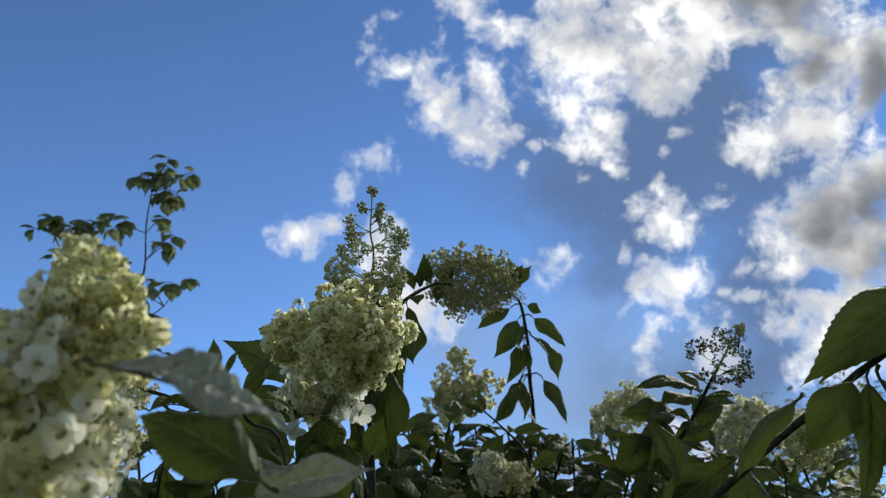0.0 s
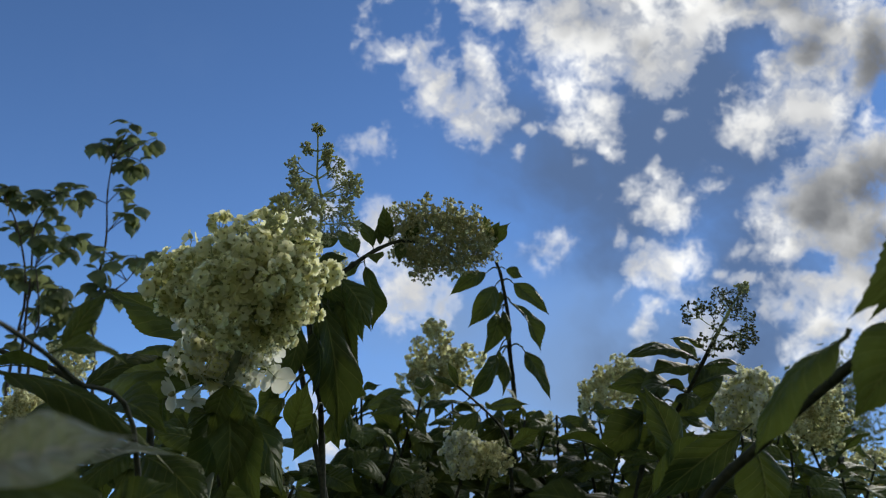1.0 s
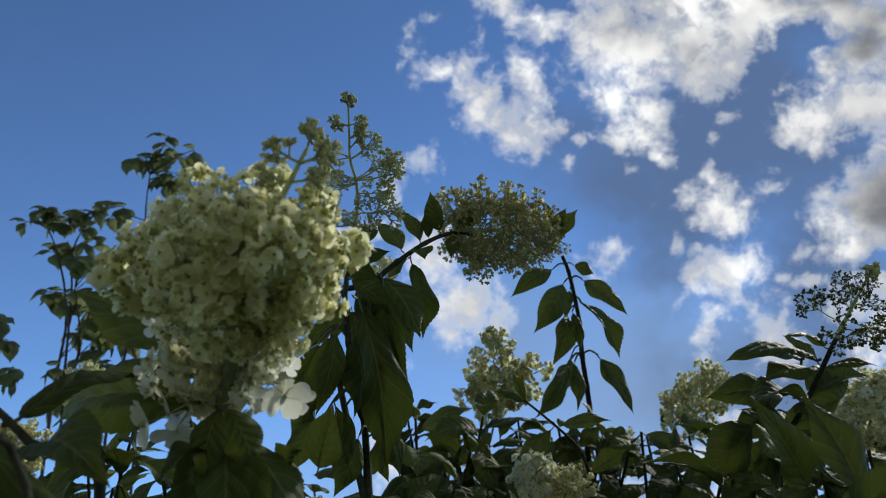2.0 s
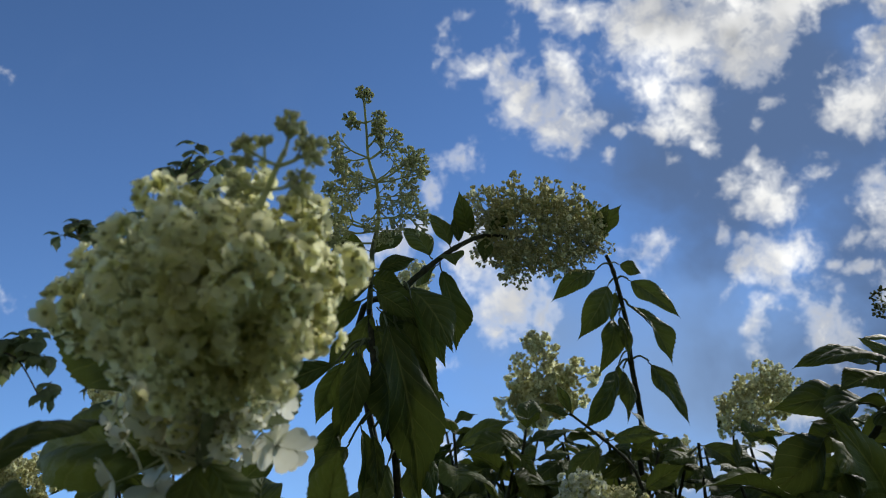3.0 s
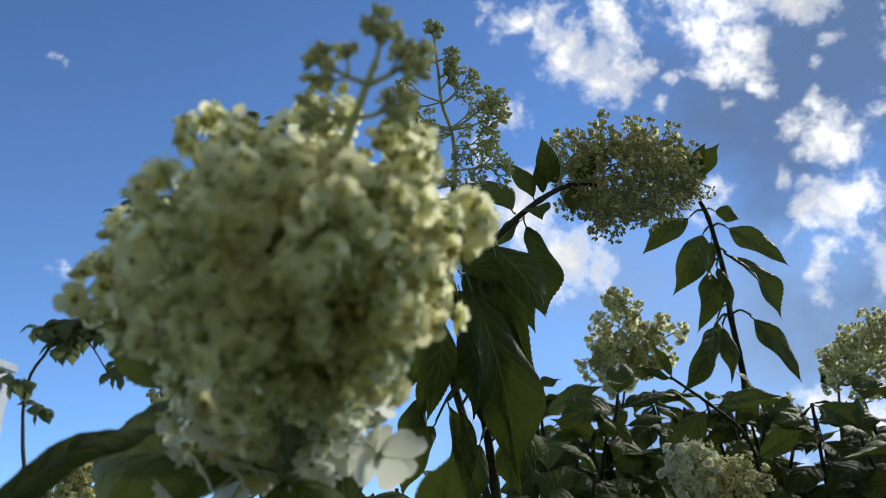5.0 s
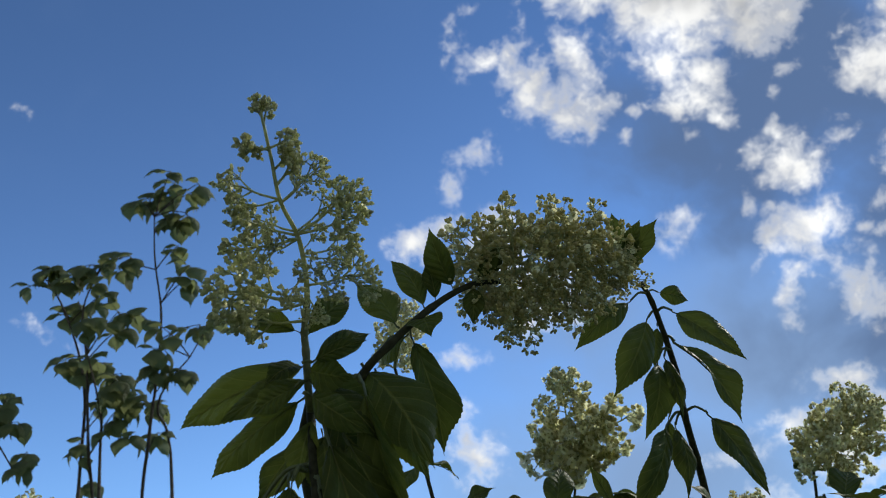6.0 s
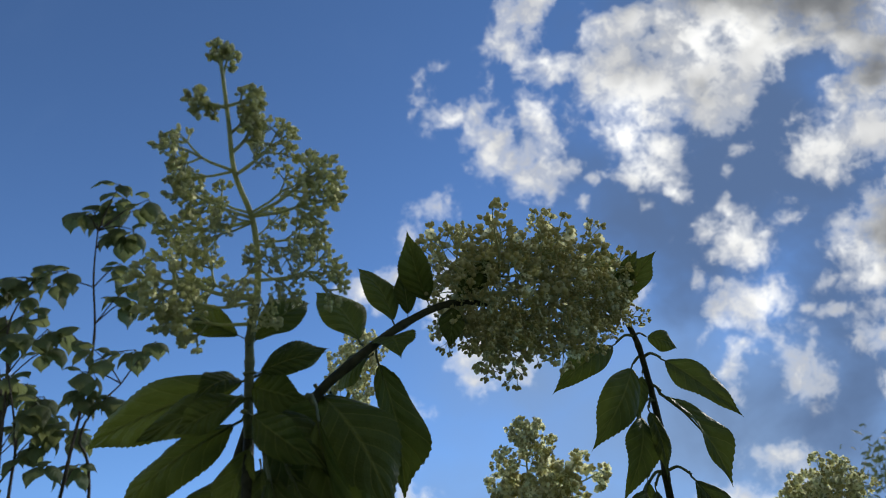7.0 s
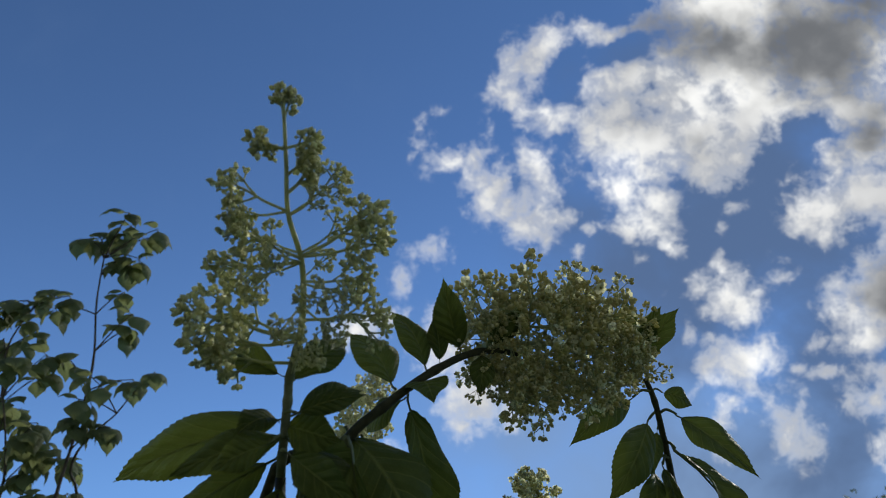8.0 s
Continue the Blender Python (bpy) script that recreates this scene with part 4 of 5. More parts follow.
drooped = shoot((0.36, 2.10, 0.0), "dark hydrangea stem with hanging narrow toothed leaves")
stem(drooped, [(0.36, 2.10, 0.0), (0.35, 2.08, 0.7), (0.254, 2.248, 1.221), (0.251, 2.156, 1.340), (0.244, 2.107, 1.397), (0.236, 2.064, 1.454), (0.233, 2.022, 1.510), (0.224, 1.985, 1.556), (0.212, 1.944, 1.599), (0.200, 1.923, 1.624)], 0.0072, 0.0036)
hang(drooped, (0.206, 1.932, 1.609), (0.185, 1.932, 1.604), (0.087, 1.899, 1.524), 0.33, (-0.3, -1, -0.2), 0)
hang(drooped, (0.217, 1.956, 1.587), (0.206, 1.956, 1.584), (0.133, 1.929, 1.458), 0.38, ASKEW, 1)
hang(drooped, (0.207, 1.932, 1.609), (0.222, 1.943, 1.613), (0.268, 1.972, 1.602), 0.55, (0.2, -1, -0.2), 2)
hang(drooped, (0.218, 1.956, 1.587), (0.235, 1.948, 1.585), (0.318, 1.908, 1.479), 0.34, (0.3, -1, -0.2), 3)
hang(drooped, (0.219, 1.962, 1.576), (0.216, 1.975, 1.574), (0.2, 1.99, 1.509), 0.36, THROUGH, 4)
hang(drooped, (0.226, 1.987, 1.554), (0.233, 1.978, 1.55), (0.301, 1.966, 1.409), 0.34, (0.75, -0.7, 0.3), 5)
hang(drooped, (0.226, 1.994, 1.541), (0.21, 1.997, 1.53), (0.168, 1.984, 1.405), 0.38, ASKEW, 6)
hang(drooped, (0.228, 1.996, 1.538), (0.217, 1.987, 1.53), (0.224, 1.981, 1.425), 0.27, ASKEW, 0)
hang(drooped, (0.236, 2.063, 1.457), (0.211, 2.055, 1.445), (0.128, 2.022, 1.304), 0.34, SHADED, 1)
hang(drooped, (0.234, 2.053, 1.474), (0.214, 2.071, 1.458), (0.188, 2.092, 1.379), 0.32, ASKEW, 5)
hang(drooped, (0.235, 2.063, 1.456), (0.219, 2.057, 1.443), (0.212, 2.045, 1.324), 0.3, ASKEW, 2)
hang(drooped, (0.237, 2.063, 1.457), (0.267, 2.056, 1.455), (0.328, 2.042, 1.316), 0.36, ASKEW, 3)
hang(drooped, (0.25, 2.153, 1.334), (0.242, 2.145, 1.326), (0.265, 2.12, 1.24), 0.36, SHADED, 4)
hang(drooped, (0.252, 2.169, 1.326), (0.272, 2.182, 1.329), (0.343, 2.166, 1.259), 0.44, THROUGH, 5)
hang(drooped, (0.251, 2.172, 1.321), (0.228, 2.164, 1.309), (0.15, 2.108, 1.234), 0.44, SHADED, 6)

# ---------- the full flower head close by ----------
full = shoot((-0.22, 1.10, 0.0), "hydrangea stem with a large full cream flower head, white florets below")
stem(full, [(-0.22, 1.10, 0.0), (-0.20, 1.05, 0.5), (-0.173, 1.048, 0.988), (-0.150, 0.992, 1.038), (-0.135, 0.961, 1.060)], 0.006, 0.0045, GREEN_STEM)
head = panicle(full, (-0.129, 0.945, 1.074), (-0.108, 0.900, 1.116), 0.069, 36, FULL, 'bell', 17, 'full rounded head of cream and lime-yellow florets', 0.05, False, (0, 0, 0), SNOWY, 0.2)
spray(head, (-0.144, 0.970, 1.062), (-0.205, 1.008, 1.071), LOOSE, 0)
spray(head, (-0.144, 0.970, 1.062), (-0.203, 1.023, 1.039), LOOSE, 1)
spray(head, (-0.141, 0.970, 1.062), (-0.175, 1.018, 1.061), LOOSE, 2)
spray(head, (-0.141, 0.970, 1.062), (-0.179, 1.027, 1.041), LOOSE, 3)
spray(head, (-0.143, 0.970, 1.062), (-0.197, 1.032, 1.024), LOOSE, 4)
spray(head, (-0.139, 0.970, 1.062), (-0.156, 1.026, 1.052), LOOSE, 5)
spray(head, (-0.136, 0.970, 1.062), (-0.128, 1.032, 1.051), LOOSE, 6)
spray(head, (-0.134, 0.970, 1.062), (-0.107, 1.039, 1.045), LOOSE, 7)
spray(head, (-0.159, 0.935, 1.090), (-0.224, 0.918, 1.122), FULL, 3)
spray(head, (-0.159, 0.935, 1.090), (-0.206, 0.913, 1.141), FULL, 4)
spray(head, (-0.159, 0.935, 1.090), (-0.204, 0.925, 1.116), FULL, 5)
spray(head, (-0.159, 0.935, 1.090), (-0.207, 0.918, 1.13), FULL, 6)
spray(head, (-0.136, 0.960, 1.074), (-0.190, 0.985, 1.078), SNOWY, 0)
spray(head, (-0.136, 0.960, 1.074), (-0.164, 0.99, 1.066), SNOWY, 1)
spray(head, (-0.136, 0.960, 1.074), (-0.182, 1.005, 1.052), SNOWY, 2)
spray(head, (-0.136, 0.960, 1.074), (-0.144, 1.0, 1.056), SNOWY, 3)
spray(head, (-0.136, 0.960, 1.074), (-0.122, 1.004, 1.06), SNOWY, 4)
spray(head, (-0.136, 0.960, 1.074), (-0.106, 1.0, 1.074), SNOWY, 5)
spray(head, (-0.136, 0.960, 1.074), (-0.154, 1.012, 1.04), SNOWY, 6)
spray(head, (-0.136, 0.960, 1.074), (-0.199, 0.975, 1.095), SNOWY, 7)
spray(head, (-0.136, 0.960, 1.074), (-0.209, 1.0, 1.05), SNOWY, 8)
spray(head, (-0.134, 0.962, 1.062), (-0.170, 0.975, 1.062), SNOWY, 8)
spray(head, (-0.134, 0.962, 1.062), (-0.092, 0.972, 1.070), SNOWY, 9)
spray(head, (-0.134, 0.962, 1.062), (-0.134, 0.990, 1.050), SNOWY, 10)
head = panicle(full, (-0.098, 0.890, 1.122), (-0.066, 0.862, 1.168), 0.03, 0, TOPS, 'cone', 8, 'spire of lime-green buds', 0.25, False, thick=0.003)
spray(head, (-0.067, 0.864, 1.165), (-0.061, 0.855, 1.185), TOPS, 0)
spray(head, (-0.070, 0.866, 1.160), (-0.091, 0.858, 1.171), TOPS, 1)
spray(head, (-0.070, 0.866, 1.160), (-0.046, 0.866, 1.170), TOPS, 2)
spray(head, (-0.077, 0.873, 1.150), (-0.054, 0.872, 1.152), TOPS, 3)
spray(head, (-0.077, 0.873, 1.150), (-0.098, 0.878, 1.158), TOPS, 4)
leaf(full, (-0.103, 1.106, 1.008), (-0.081, 1.053, 1.052), 0.5, (0, -1, -0.1), 3)
leaf(full, (-0.145, 1.101, 1.005), (-0.106, 1.066, 1.019), 0.5, (0, -1, 0.3), 4)
leaf(full, (-0.15, 0.992, 1.038), (-0.337, 1.097, 1.063), 0.3, (0.1, -1, 0.2), 0)
leaf(full, (-0.151, 0.992, 1.038), (-0.164, 0.996, 0.983), 0.5, (0, -1, 0.3), 1)
leaf(full, (-0.149, 0.992, 1.038), (-0.133, 1.03, 0.991), 0.5, (0.3, -1, 0.3), 2)
leaf(full, (-0.148, 0.991, 1.041), (-0.16, 1.156, 1.114), 0.4, (0, -0.5, 1), 3)
leaf(full, (-0.16, 1.015, 1.013), (-0.181, 0.972, 0.979), 0.5, (0, -0.7, 1), 4)

leaf(full, (-0.175, 1.031, 1.039), (-0.184, 1.044, 0.926), 0.5, SHADED, 1)
leaf(full, (-0.163, 1.031, 1.039), (-0.148, 1.020, 0.927), 0.4, ASKEW, 6)
leaf(full, (-0.157, 1.031, 1.039), (-0.118, 1.048, 0.917), 0.42, THROUGH, 5)
leaf(full, (-0.168, 1.036, 1.073), (-0.304, 1.019, 1.153), 0.4, SHADED, 3)
leaf(full, (-0.169, 1.053, 1.040), (-0.104, 1.082, 0.937), 0.5, SHADED, 2)

# ---------- flower heads further back ----------
def plain_shoot(foot, top, neck, radius, count, meshes, label, pairs, seed, length=0.11, shape="cone", bare=0.05, droop=0.35):
    """A stem from the ground to the neck, with leaves, and a flower head from the neck to the top."""
    foot, top, neck = Vector(foot), Vector(top), Vector(neck)
    t = shoot(foot, label)
    line = [foot, foot.lerp(neck, 0.5) + Vector((0.07 * math.sin(seed * 1.3), 0.05, 0.03)), neck.lerp(foot, 0.2) + Vector((0.05 * math.sin(seed * 2.1), 0.02, 0.02)), neck]
    stem(t, line, 0.005, 0.0028)
    if count:
        panicle(t, neck, top, radius, count, meshes, shape, seed, "", bare, shape == "cone")
    leafy(t, line, pairs, length, seed, 0.55, droop, 0.48, 1.0)
    return t


back_head = plain_shoot((0.05, 2.55, 0), (0.042, 2.460, 1.622), (0.041, 2.559, 1.471), 0, 0, None, "upright hydrangea stem with a lumpy cone of cream buds", 4, 11)
head = panicle(back_head, (0.041, 2.559, 1.471), (0.045, 2.445, 1.653), 0.085, 15, FAR_MIXED, 'dome', 11, '', 0.1, True, thick=0.003)
spray(head, (0.044, 2.467, 1.609), (0.043, 2.422, 1.674), FAR_MIXED, 0)
spray(head, (0.043, 2.47, 1.603), (0.073, 2.459, 1.679), FAR_MIXED, 1)
spray(head, (0.042, 2.508, 1.55), (0.156, 2.511, 1.625), FAR_MIXED, 2)
spray(head, (0.041, 2.514, 1.537), (0.193, 2.501, 1.589), FAR_MIXED, 3)
spray(head, (0.042, 2.527, 1.512), (-0.021, 2.433, 1.544), FAR_MIXED, 4)
spray(head, (0.042, 2.527, 1.512), (-0.041, 2.504, 1.51), FAR_MIXED, 5)
spray(head, (0.041, 2.534, 1.5), (0.13, 2.476, 1.506), FAR_MIXED, 6)
spray(head, (0.042, 2.527, 1.512), (0.044, 2.401, 1.516), FAR_MIXED, 7)
spray(head, (0.041, 2.534, 1.5), (0.006, 2.445, 1.463), FAR_WHITE, 8)
spray(head, (0.044, 2.514, 1.505), (-0.053, 2.456, 1.505), FAR_WHITE, 9)
spray(head, (0.045, 2.517, 1.521), (-0.029, 2.466, 1.577), FAR_MIXED, 10)
spray(head, (0.044, 2.521, 1.514), (0.123, 2.476, 1.511), FAR_MIXED, 11)
spray(head, (0.042, 2.531, 1.495), (0.007, 2.456, 1.455), FAR_WHITE, 12)
spray(head, (0.041, 2.534, 1.5), (0.085, 2.431, 1.537), FAR_MIXED, 13)
near_veil = shoot((0.42, 1.55, 0.0), "leafy hydrangea stem with broad dark toothed leaves")
veil_line = [(0.42, 1.55, 0.0), (0.42, 1.55, 0.6), (0.486, 1.719, 1.030), (0.466, 1.691, 1.098)]
stem(near_veil, veil_line, 0.0055, 0.003)
leafy(near_veil, veil_line, 3, 0.13, 71, 0.75, 0.3, 0.46, 1.0)
leaning = shoot((0.35, 1.9, 0.0), "leaning hydrangea stem with open buds coloured as in shade")
lean_line = [(0.35, 1.9, 0.0), (0.34, 1.85, 0.6), (0.477, 1.831, 1.135), (0.534, 1.748, 1.210), (0.590, 1.650, 1.315)]
stem(leaning, lean_line, 0.006, 0.0038)
leafy(leaning, lean_line, 5, 0.13, 12, 0.55, 0.35, 0.46, 0.9)
# the shade on this head is in its buds' colour
panicle(leaning, (0.590, 1.650, 1.315), (0.626, 1.583, 1.381), 0.09, 12, SHADED_TIPS, "cone", 12, "open head of buds darkened as in shade", 0.1, True)
leaf(leaning, (0.569, 1.674, 1.29), (0.428, 1.624, 1.279), 0.42, (0.1, -0.6, 1), 0)
leaf(leaning, (0.577, 1.657, 1.301), (0.498, 1.607, 1.312), 0.4, (0, -0.6, 1), 1)
leaf(leaning, (0.599, 1.65, 1.315), (0.644, 1.606, 1.311), 0.5, (0, -0.6, 1), 2)
leaf(leaning, (0.564, 1.681, 1.275), (0.451, 1.61, 1.239), 0.45, (0, -0.8, 1), 3)
leaf(leaning, (0.548, 1.721, 1.242), (0.428, 1.628, 1.204), 0.5, (0, -0.8, 1), 4)
leaf(leaning, (0.548, 1.721, 1.242), (0.672, 1.754, 1.286), 0.4, (0, -0.8, 1), 5)
hang(leaning, (0.57, 1.779, 1.3), (0.58, 1.767, 1.325), (0.424, 1.692, 1.299), 0.3, (0.2, -0.7, 0.8), 0)
hang(leaning, (0.562, 1.79, 1.279), (0.549, 1.793, 1.27), (0.395, 1.714, 1.252), 0.42, (0.6, -0.7, 0.4), 1)
hang(leaning, (0.55, 1.819, 1.243), (0.52, 1.805, 1.24), (0.435, 1.773, 1.195), 0.5, (0.6, -0.7, 0.4), 3)
hang(leaning, (0.538, 1.844, 1.215), (0.486, 1.786, 1.225), (0.356, 1.752, 1.129), 0.5, (0.7, -0.65, 0.2), 2)
hang(leaning, (0.538, 1.844, 1.215), (0.534, 1.827, 1.202), (0.436, 1.813, 1.12), 0.6, (0.7, -0.65, 0.2), 4)
hang(leaning, (0.557, 1.797, 1.264), (0.573, 1.804, 1.256), (0.628, 1.82, 1.196), 0.5, (0.6, -0.7, 0.4), 5)
hang(leaning, (0.525, 1.869, 1.186), (0.577, 1.853, 1.206), (0.587, 1.855, 1.121), 0.6, (0.7, -0.65, 0.2), 6)
leaf(near_veil, (0.476, 1.587, 1.061), (0.384, 1.479, 1.175), 0.32, (-0.2, -1, 0.1), 4)
leaf(near_veil, (0.403, 1.724, 1.106), (0.247, 1.605, 1.120), 0.32, (0, -0.7, 0.8), 5)
plain_shoot((0.62, 2.65, 0), (0.634, 2.493, 1.530), (0.522, 2.581, 1.433), 0.095, 24, FAR_MIXED, "hydrangea stem with a cream flower head against the sky", 4, 14, 0.11, "dome")
plain_shoot((0.80, 2.05, 0), (0.754, 1.906, 1.316), (0.728, 1.954, 1.221), 0.085, 24, FAR_WHITE, "hydrangea stem with a white flower head", 4, 15, 0.11, "dome")
plain_shoot((1.05, 2.2, 0), (0.976, 2.067, 1.329), (0.955, 2.122, 1.220), 0.085, 22, FAR_MIXED, "hydrangea stem with a fading cream flower head", 4, 16, 0.11, "dome")
plain_shoot((0.12, 2.25, 0), (0.114, 1.834, 1.178), (0.109, 1.867, 1.113), 0.052, 22, FAR_WHITE, "low hydrangea stem with a white flower head", 4, 17, 0.1, "dome")
plain_shoot((0.2, 2.2, 0), (0.170, 1.824, 1.152), (0.163, 1.850, 1.101), 0.045, 16, FAR_MIXED, "low hydrangea stem with a small green flower head", 3, 23, 0.1, "dome")
plain_shoot((0.0, 1.95, 0), (0.008, 2.001, 1.137), (0.008, 2.029, 1.081), 0.05, 16, FAR_MIXED, "low hydrangea stem with a small cream flower head", 4, 18, 0.1, "dome")
plain_shoot((-0.75, 2.1, 0), (-0.783, 1.925, 1.406), (-0.794, 1.959, 1.337), 0.06, 14, FAR_MIXED, "hydrangea stem with a small cream flower head", 4, 19, 0.1, "dome")
plain_shoot((-0.35, 1.9, 0), (-0.267, 1.848, 1.110), (-0.279, 1.879, 1.049), 0.05, 16, FAR_WHITE, "low hydrangea stem with a white flower head", 4, 20, 0.1, "dome")
plain_shoot((0.18, 2.5, 0), (0.349, 2.392, 1.357), (0.340, 2.431, 1.280), 0.065, 16, FAR_MIXED, "low hydrangea stem with a small cream flower head", 4, 21, 0.1, "dome")
plain_shoot((1.35, 2.6, 0), (1.315, 2.538, 1.280), (1.298, 2.590, 1.177), 0.09, 18, FAR_MIXED, "hydrangea stem with a cream flower head", 4, 22, 0.1, "dome")
plain_shoot((-0.5, 1.35, 0), (-0.579, 1.417, 1.139), (-0.596, 1.439, 1.090), 0.05, 20, FAR_MIXED, "hydrangea stem with a lime-cream flower head", 3, 24, 0.1, "dome")

plain_shoot((-0.10, 2.0, 0), (-0.206, 2.122, 1.729), (-0.252, 2.189, 1.645), 0.055, 20, FAR_MIXED, "hydrangea stem with a pale flower head behind the crossing stems", 3, 25, 0.1, "dome")
bowed = shoot((0.22, 2.0, 0.0), "thin bowed hydrangea stem with a pair of narrow leaves")
stem(bowed, [(0.22, 2.0, 0.0), (0.22, 1.98, 0.7), (0.218, 1.970, 1.130), (0.210, 1.939, 1.190), (0.194, 1.922, 1.224), (0.153, 1.903, 1.262), (0.100, 1.882, 1.304)], 0.004, 0.0022)
leaf(bowed, (0.161, 1.904, 1.26), (0.255, 1.861, 1.254), 0.36, (0, -1, 0.4), 0)
leaf(bowed, (0.154, 1.904, 1.26), (0.074, 1.904, 1.172), 0.36, (-0.3, -1, 0.1), 1)
leaf(bowed, (0.105, 1.884, 1.3), (0.044, 1.855, 1.314), 0.3, (0, -0.8, 0.5), 2)
leaf(bowed, (0.105, 1.884, 1.3), (0.081, 1.878, 1.357), 0.3, (0, -1, 0.1), 3)
leaf(bowed, (0.212, 1.945, 1.179), (0.284, 1.905, 1.212), 0.42, (0, -1, 0.2), 4)
leaf(bowed, (0.212, 1.945, 1.179), (0.148, 1.908, 1.118), 0.42, (0, -1, 0.2), 5)

# leafy stems that fill the shrub
LEAFY = "leafy hydrangea stem with opposite toothed leaves"
for i, (x, y, z) in enumerate((
        (-0.125, 2.071, 1.331), (-0.063, 2.165, 1.366), (0.018, 2.071, 1.330), (0.097, 2.367, 1.408), (0.180, 2.181, 1.332), (0.269, 2.095, 1.280),
        (0.344, 2.089, 1.291), (0.387, 2.013, 1.219), (0.454, 1.921, 1.178), (0.551, 1.910, 1.199), (-0.187, 1.822, 1.160), (-0.300, 1.721, 1.138),
        (-0.307, 1.520, 1.092), (-0.495, 1.770, 1.265), (-0.640, 1.873, 1.284), (-0.845, 2.081, 1.319), (1.066, 2.222, 1.242), (1.276, 2.444, 1.244),
        (0.863, 2.027, 1.186), (0.657, 2.010, 1.222), (-0.032, 1.928, 1.171), (-0.130, 1.944, 1.139), (0.486, 2.293, 1.330), (0.566, 2.184, 1.323), (0.636, 2.082, 1.301), (0.795, 2.187, 1.314), (1.009, 2.409, 1.317))):
    plain_shoot((x * 0.85, y + 0.16, 0), (x, y, z), (x, y, z), 0, 0, None, LEAFY, 9, 30 + i, 0.165, droop=0.55)
for i, (x, y, z) in enumerate((
        (-0.132, 2.518, 1.335), (0.048, 2.610, 1.372), (0.168, 2.625, 1.341), (0.339, 2.633, 1.324), (0.509, 2.547, 1.271), (0.673, 2.539, 1.285),
        (0.838, 2.539, 1.283), (0.970, 2.524, 1.312), (-0.282, 2.460, 1.228), (-0.445, 2.548, 1.279), (-0.565, 2.454, 1.244), (-0.706, 2.432, 1.288),
        (0.654, 1.754, 1.064), (0.808, 1.857, 1.081), (-0.196, 1.652, 1.052),
        (-0.504, 1.717, 1.149), (-0.386, 1.653, 1.053), (-0.689, 1.928, 1.176), (-0.913, 2.124, 1.234))):
    plain_shoot((x * 0.85, y + 0.16, 0), (x, y, z), (x, y, z), 0, 0, None, LEAFY, 9, 60 + i, 0.165, droop=0.55)

for i, (x, y, z) in enumerate((
        (-0.158, 2.207, 1.370), (-0.107, 2.316, 1.402), (-0.055, 2.489, 1.419), (0.018, 2.254, 1.351), (0.091, 2.371, 1.376), (0.144, 2.233, 1.334),
        (0.230, 2.405, 1.369), (0.273, 2.316, 1.337), (0.363, 2.437, 1.362), (0.400, 2.340, 1.345), (0.499, 2.462, 1.370), (-0.003, 2.055, 1.284), (0.095, 2.083, 1.271), (0.212, 2.111, 1.265), (0.322, 2.134, 1.267))):
    plain_shoot((x * 0.9, y + 0.12, 0), (x, y, z), (x, y, z), 0, 0, None, LEAFY, 7, 90 + i, 0.12, droop=0.6)

# ---------- near stems at the edges ----------
hanging = shoot((-0.34, 0.40, 0.0), "hydrangea stem close by with cream florets and large veined leaves")
stem(hanging, [(-0.34, 0.40, 0.0), (-0.33, 0.40, 0.4), (-0.233, 0.479, 0.808), (-0.225, 0.442, 0.857)], 0.006, 0.004, GREEN_STEM)
head = panicle(hanging, (-0.228, 0.446, 0.848), (-0.212, 0.406, 0.924), 0.05, 24, FULL, 'oval', 9, '', 0.0, False, (0, 0, 0), SNOWY, 0.45)
spray(head, (-0.228, 0.442, 0.857), (-0.208, 0.369, 0.866), FULL, 0)
spray(head, (-0.228, 0.442, 0.857), (-0.183, 0.376, 0.852), SNOWY, 1)
spray(head, (-0.228, 0.446, 0.848), (-0.197, 0.375, 0.833), FULL, 2)
spray(head, (-0.228, 0.446, 0.848), (-0.177, 0.398, 0.832), SNOWY, 3)
spray(head, (-0.222, 0.427, 0.885), (-0.174, 0.376, 0.874), FULL, 4)
spray(head, (-0.222, 0.427, 0.885), (-0.197, 0.361, 0.881), SNOWY, 5)
spray(head, (-0.228, 0.442, 0.857), (-0.216, 0.377, 0.849), FULL, 6)
spray(head, (-0.195, 0.401, 0.911), (-0.150, 0.392, 0.908), FULL, 10)
spray(head, (-0.195, 0.401, 0.911), (-0.162, 0.387, 0.928), FULL, 11)
spray(head, (-0.195, 0.401, 0.911), (-0.178, 0.381, 0.949), FULL, 12)
spray(head, (-0.195, 0.401, 0.911), (-0.157, 0.378, 0.891), FULL, 13)
spray(head, (-0.207, 0.411, 0.892), (-0.207, 0.364, 0.918), SNOWY, 14)
spray(head, (-0.207, 0.411, 0.892), (-0.219, 0.375, 0.898), SNOWY, 15)
spray(head, (-0.207, 0.411, 0.892), (-0.169, 0.376, 0.863), LOOSE, 16)
spray(head, (-0.207, 0.411, 0.892), (-0.199, 0.386, 0.843), LOOSE, 17)
panicle(hanging, (-0.212, 0.412, 0.912), (-0.204, 0.396, 0.964), 0.036, 12, FULL, "cone", 10, "lime-yellow tip of florets", 0.0, False)
leaf(hanging, (-0.084, 0.411, 0.83), (-0.171, 0.43, 0.879), 0.4, (0, -1, 0.6), 1)
leaf(hanging, (-0.123, 0.515, 0.846), (-0.059, 0.517, 0.843), 0.5, (0, -1, 0.5), 3)

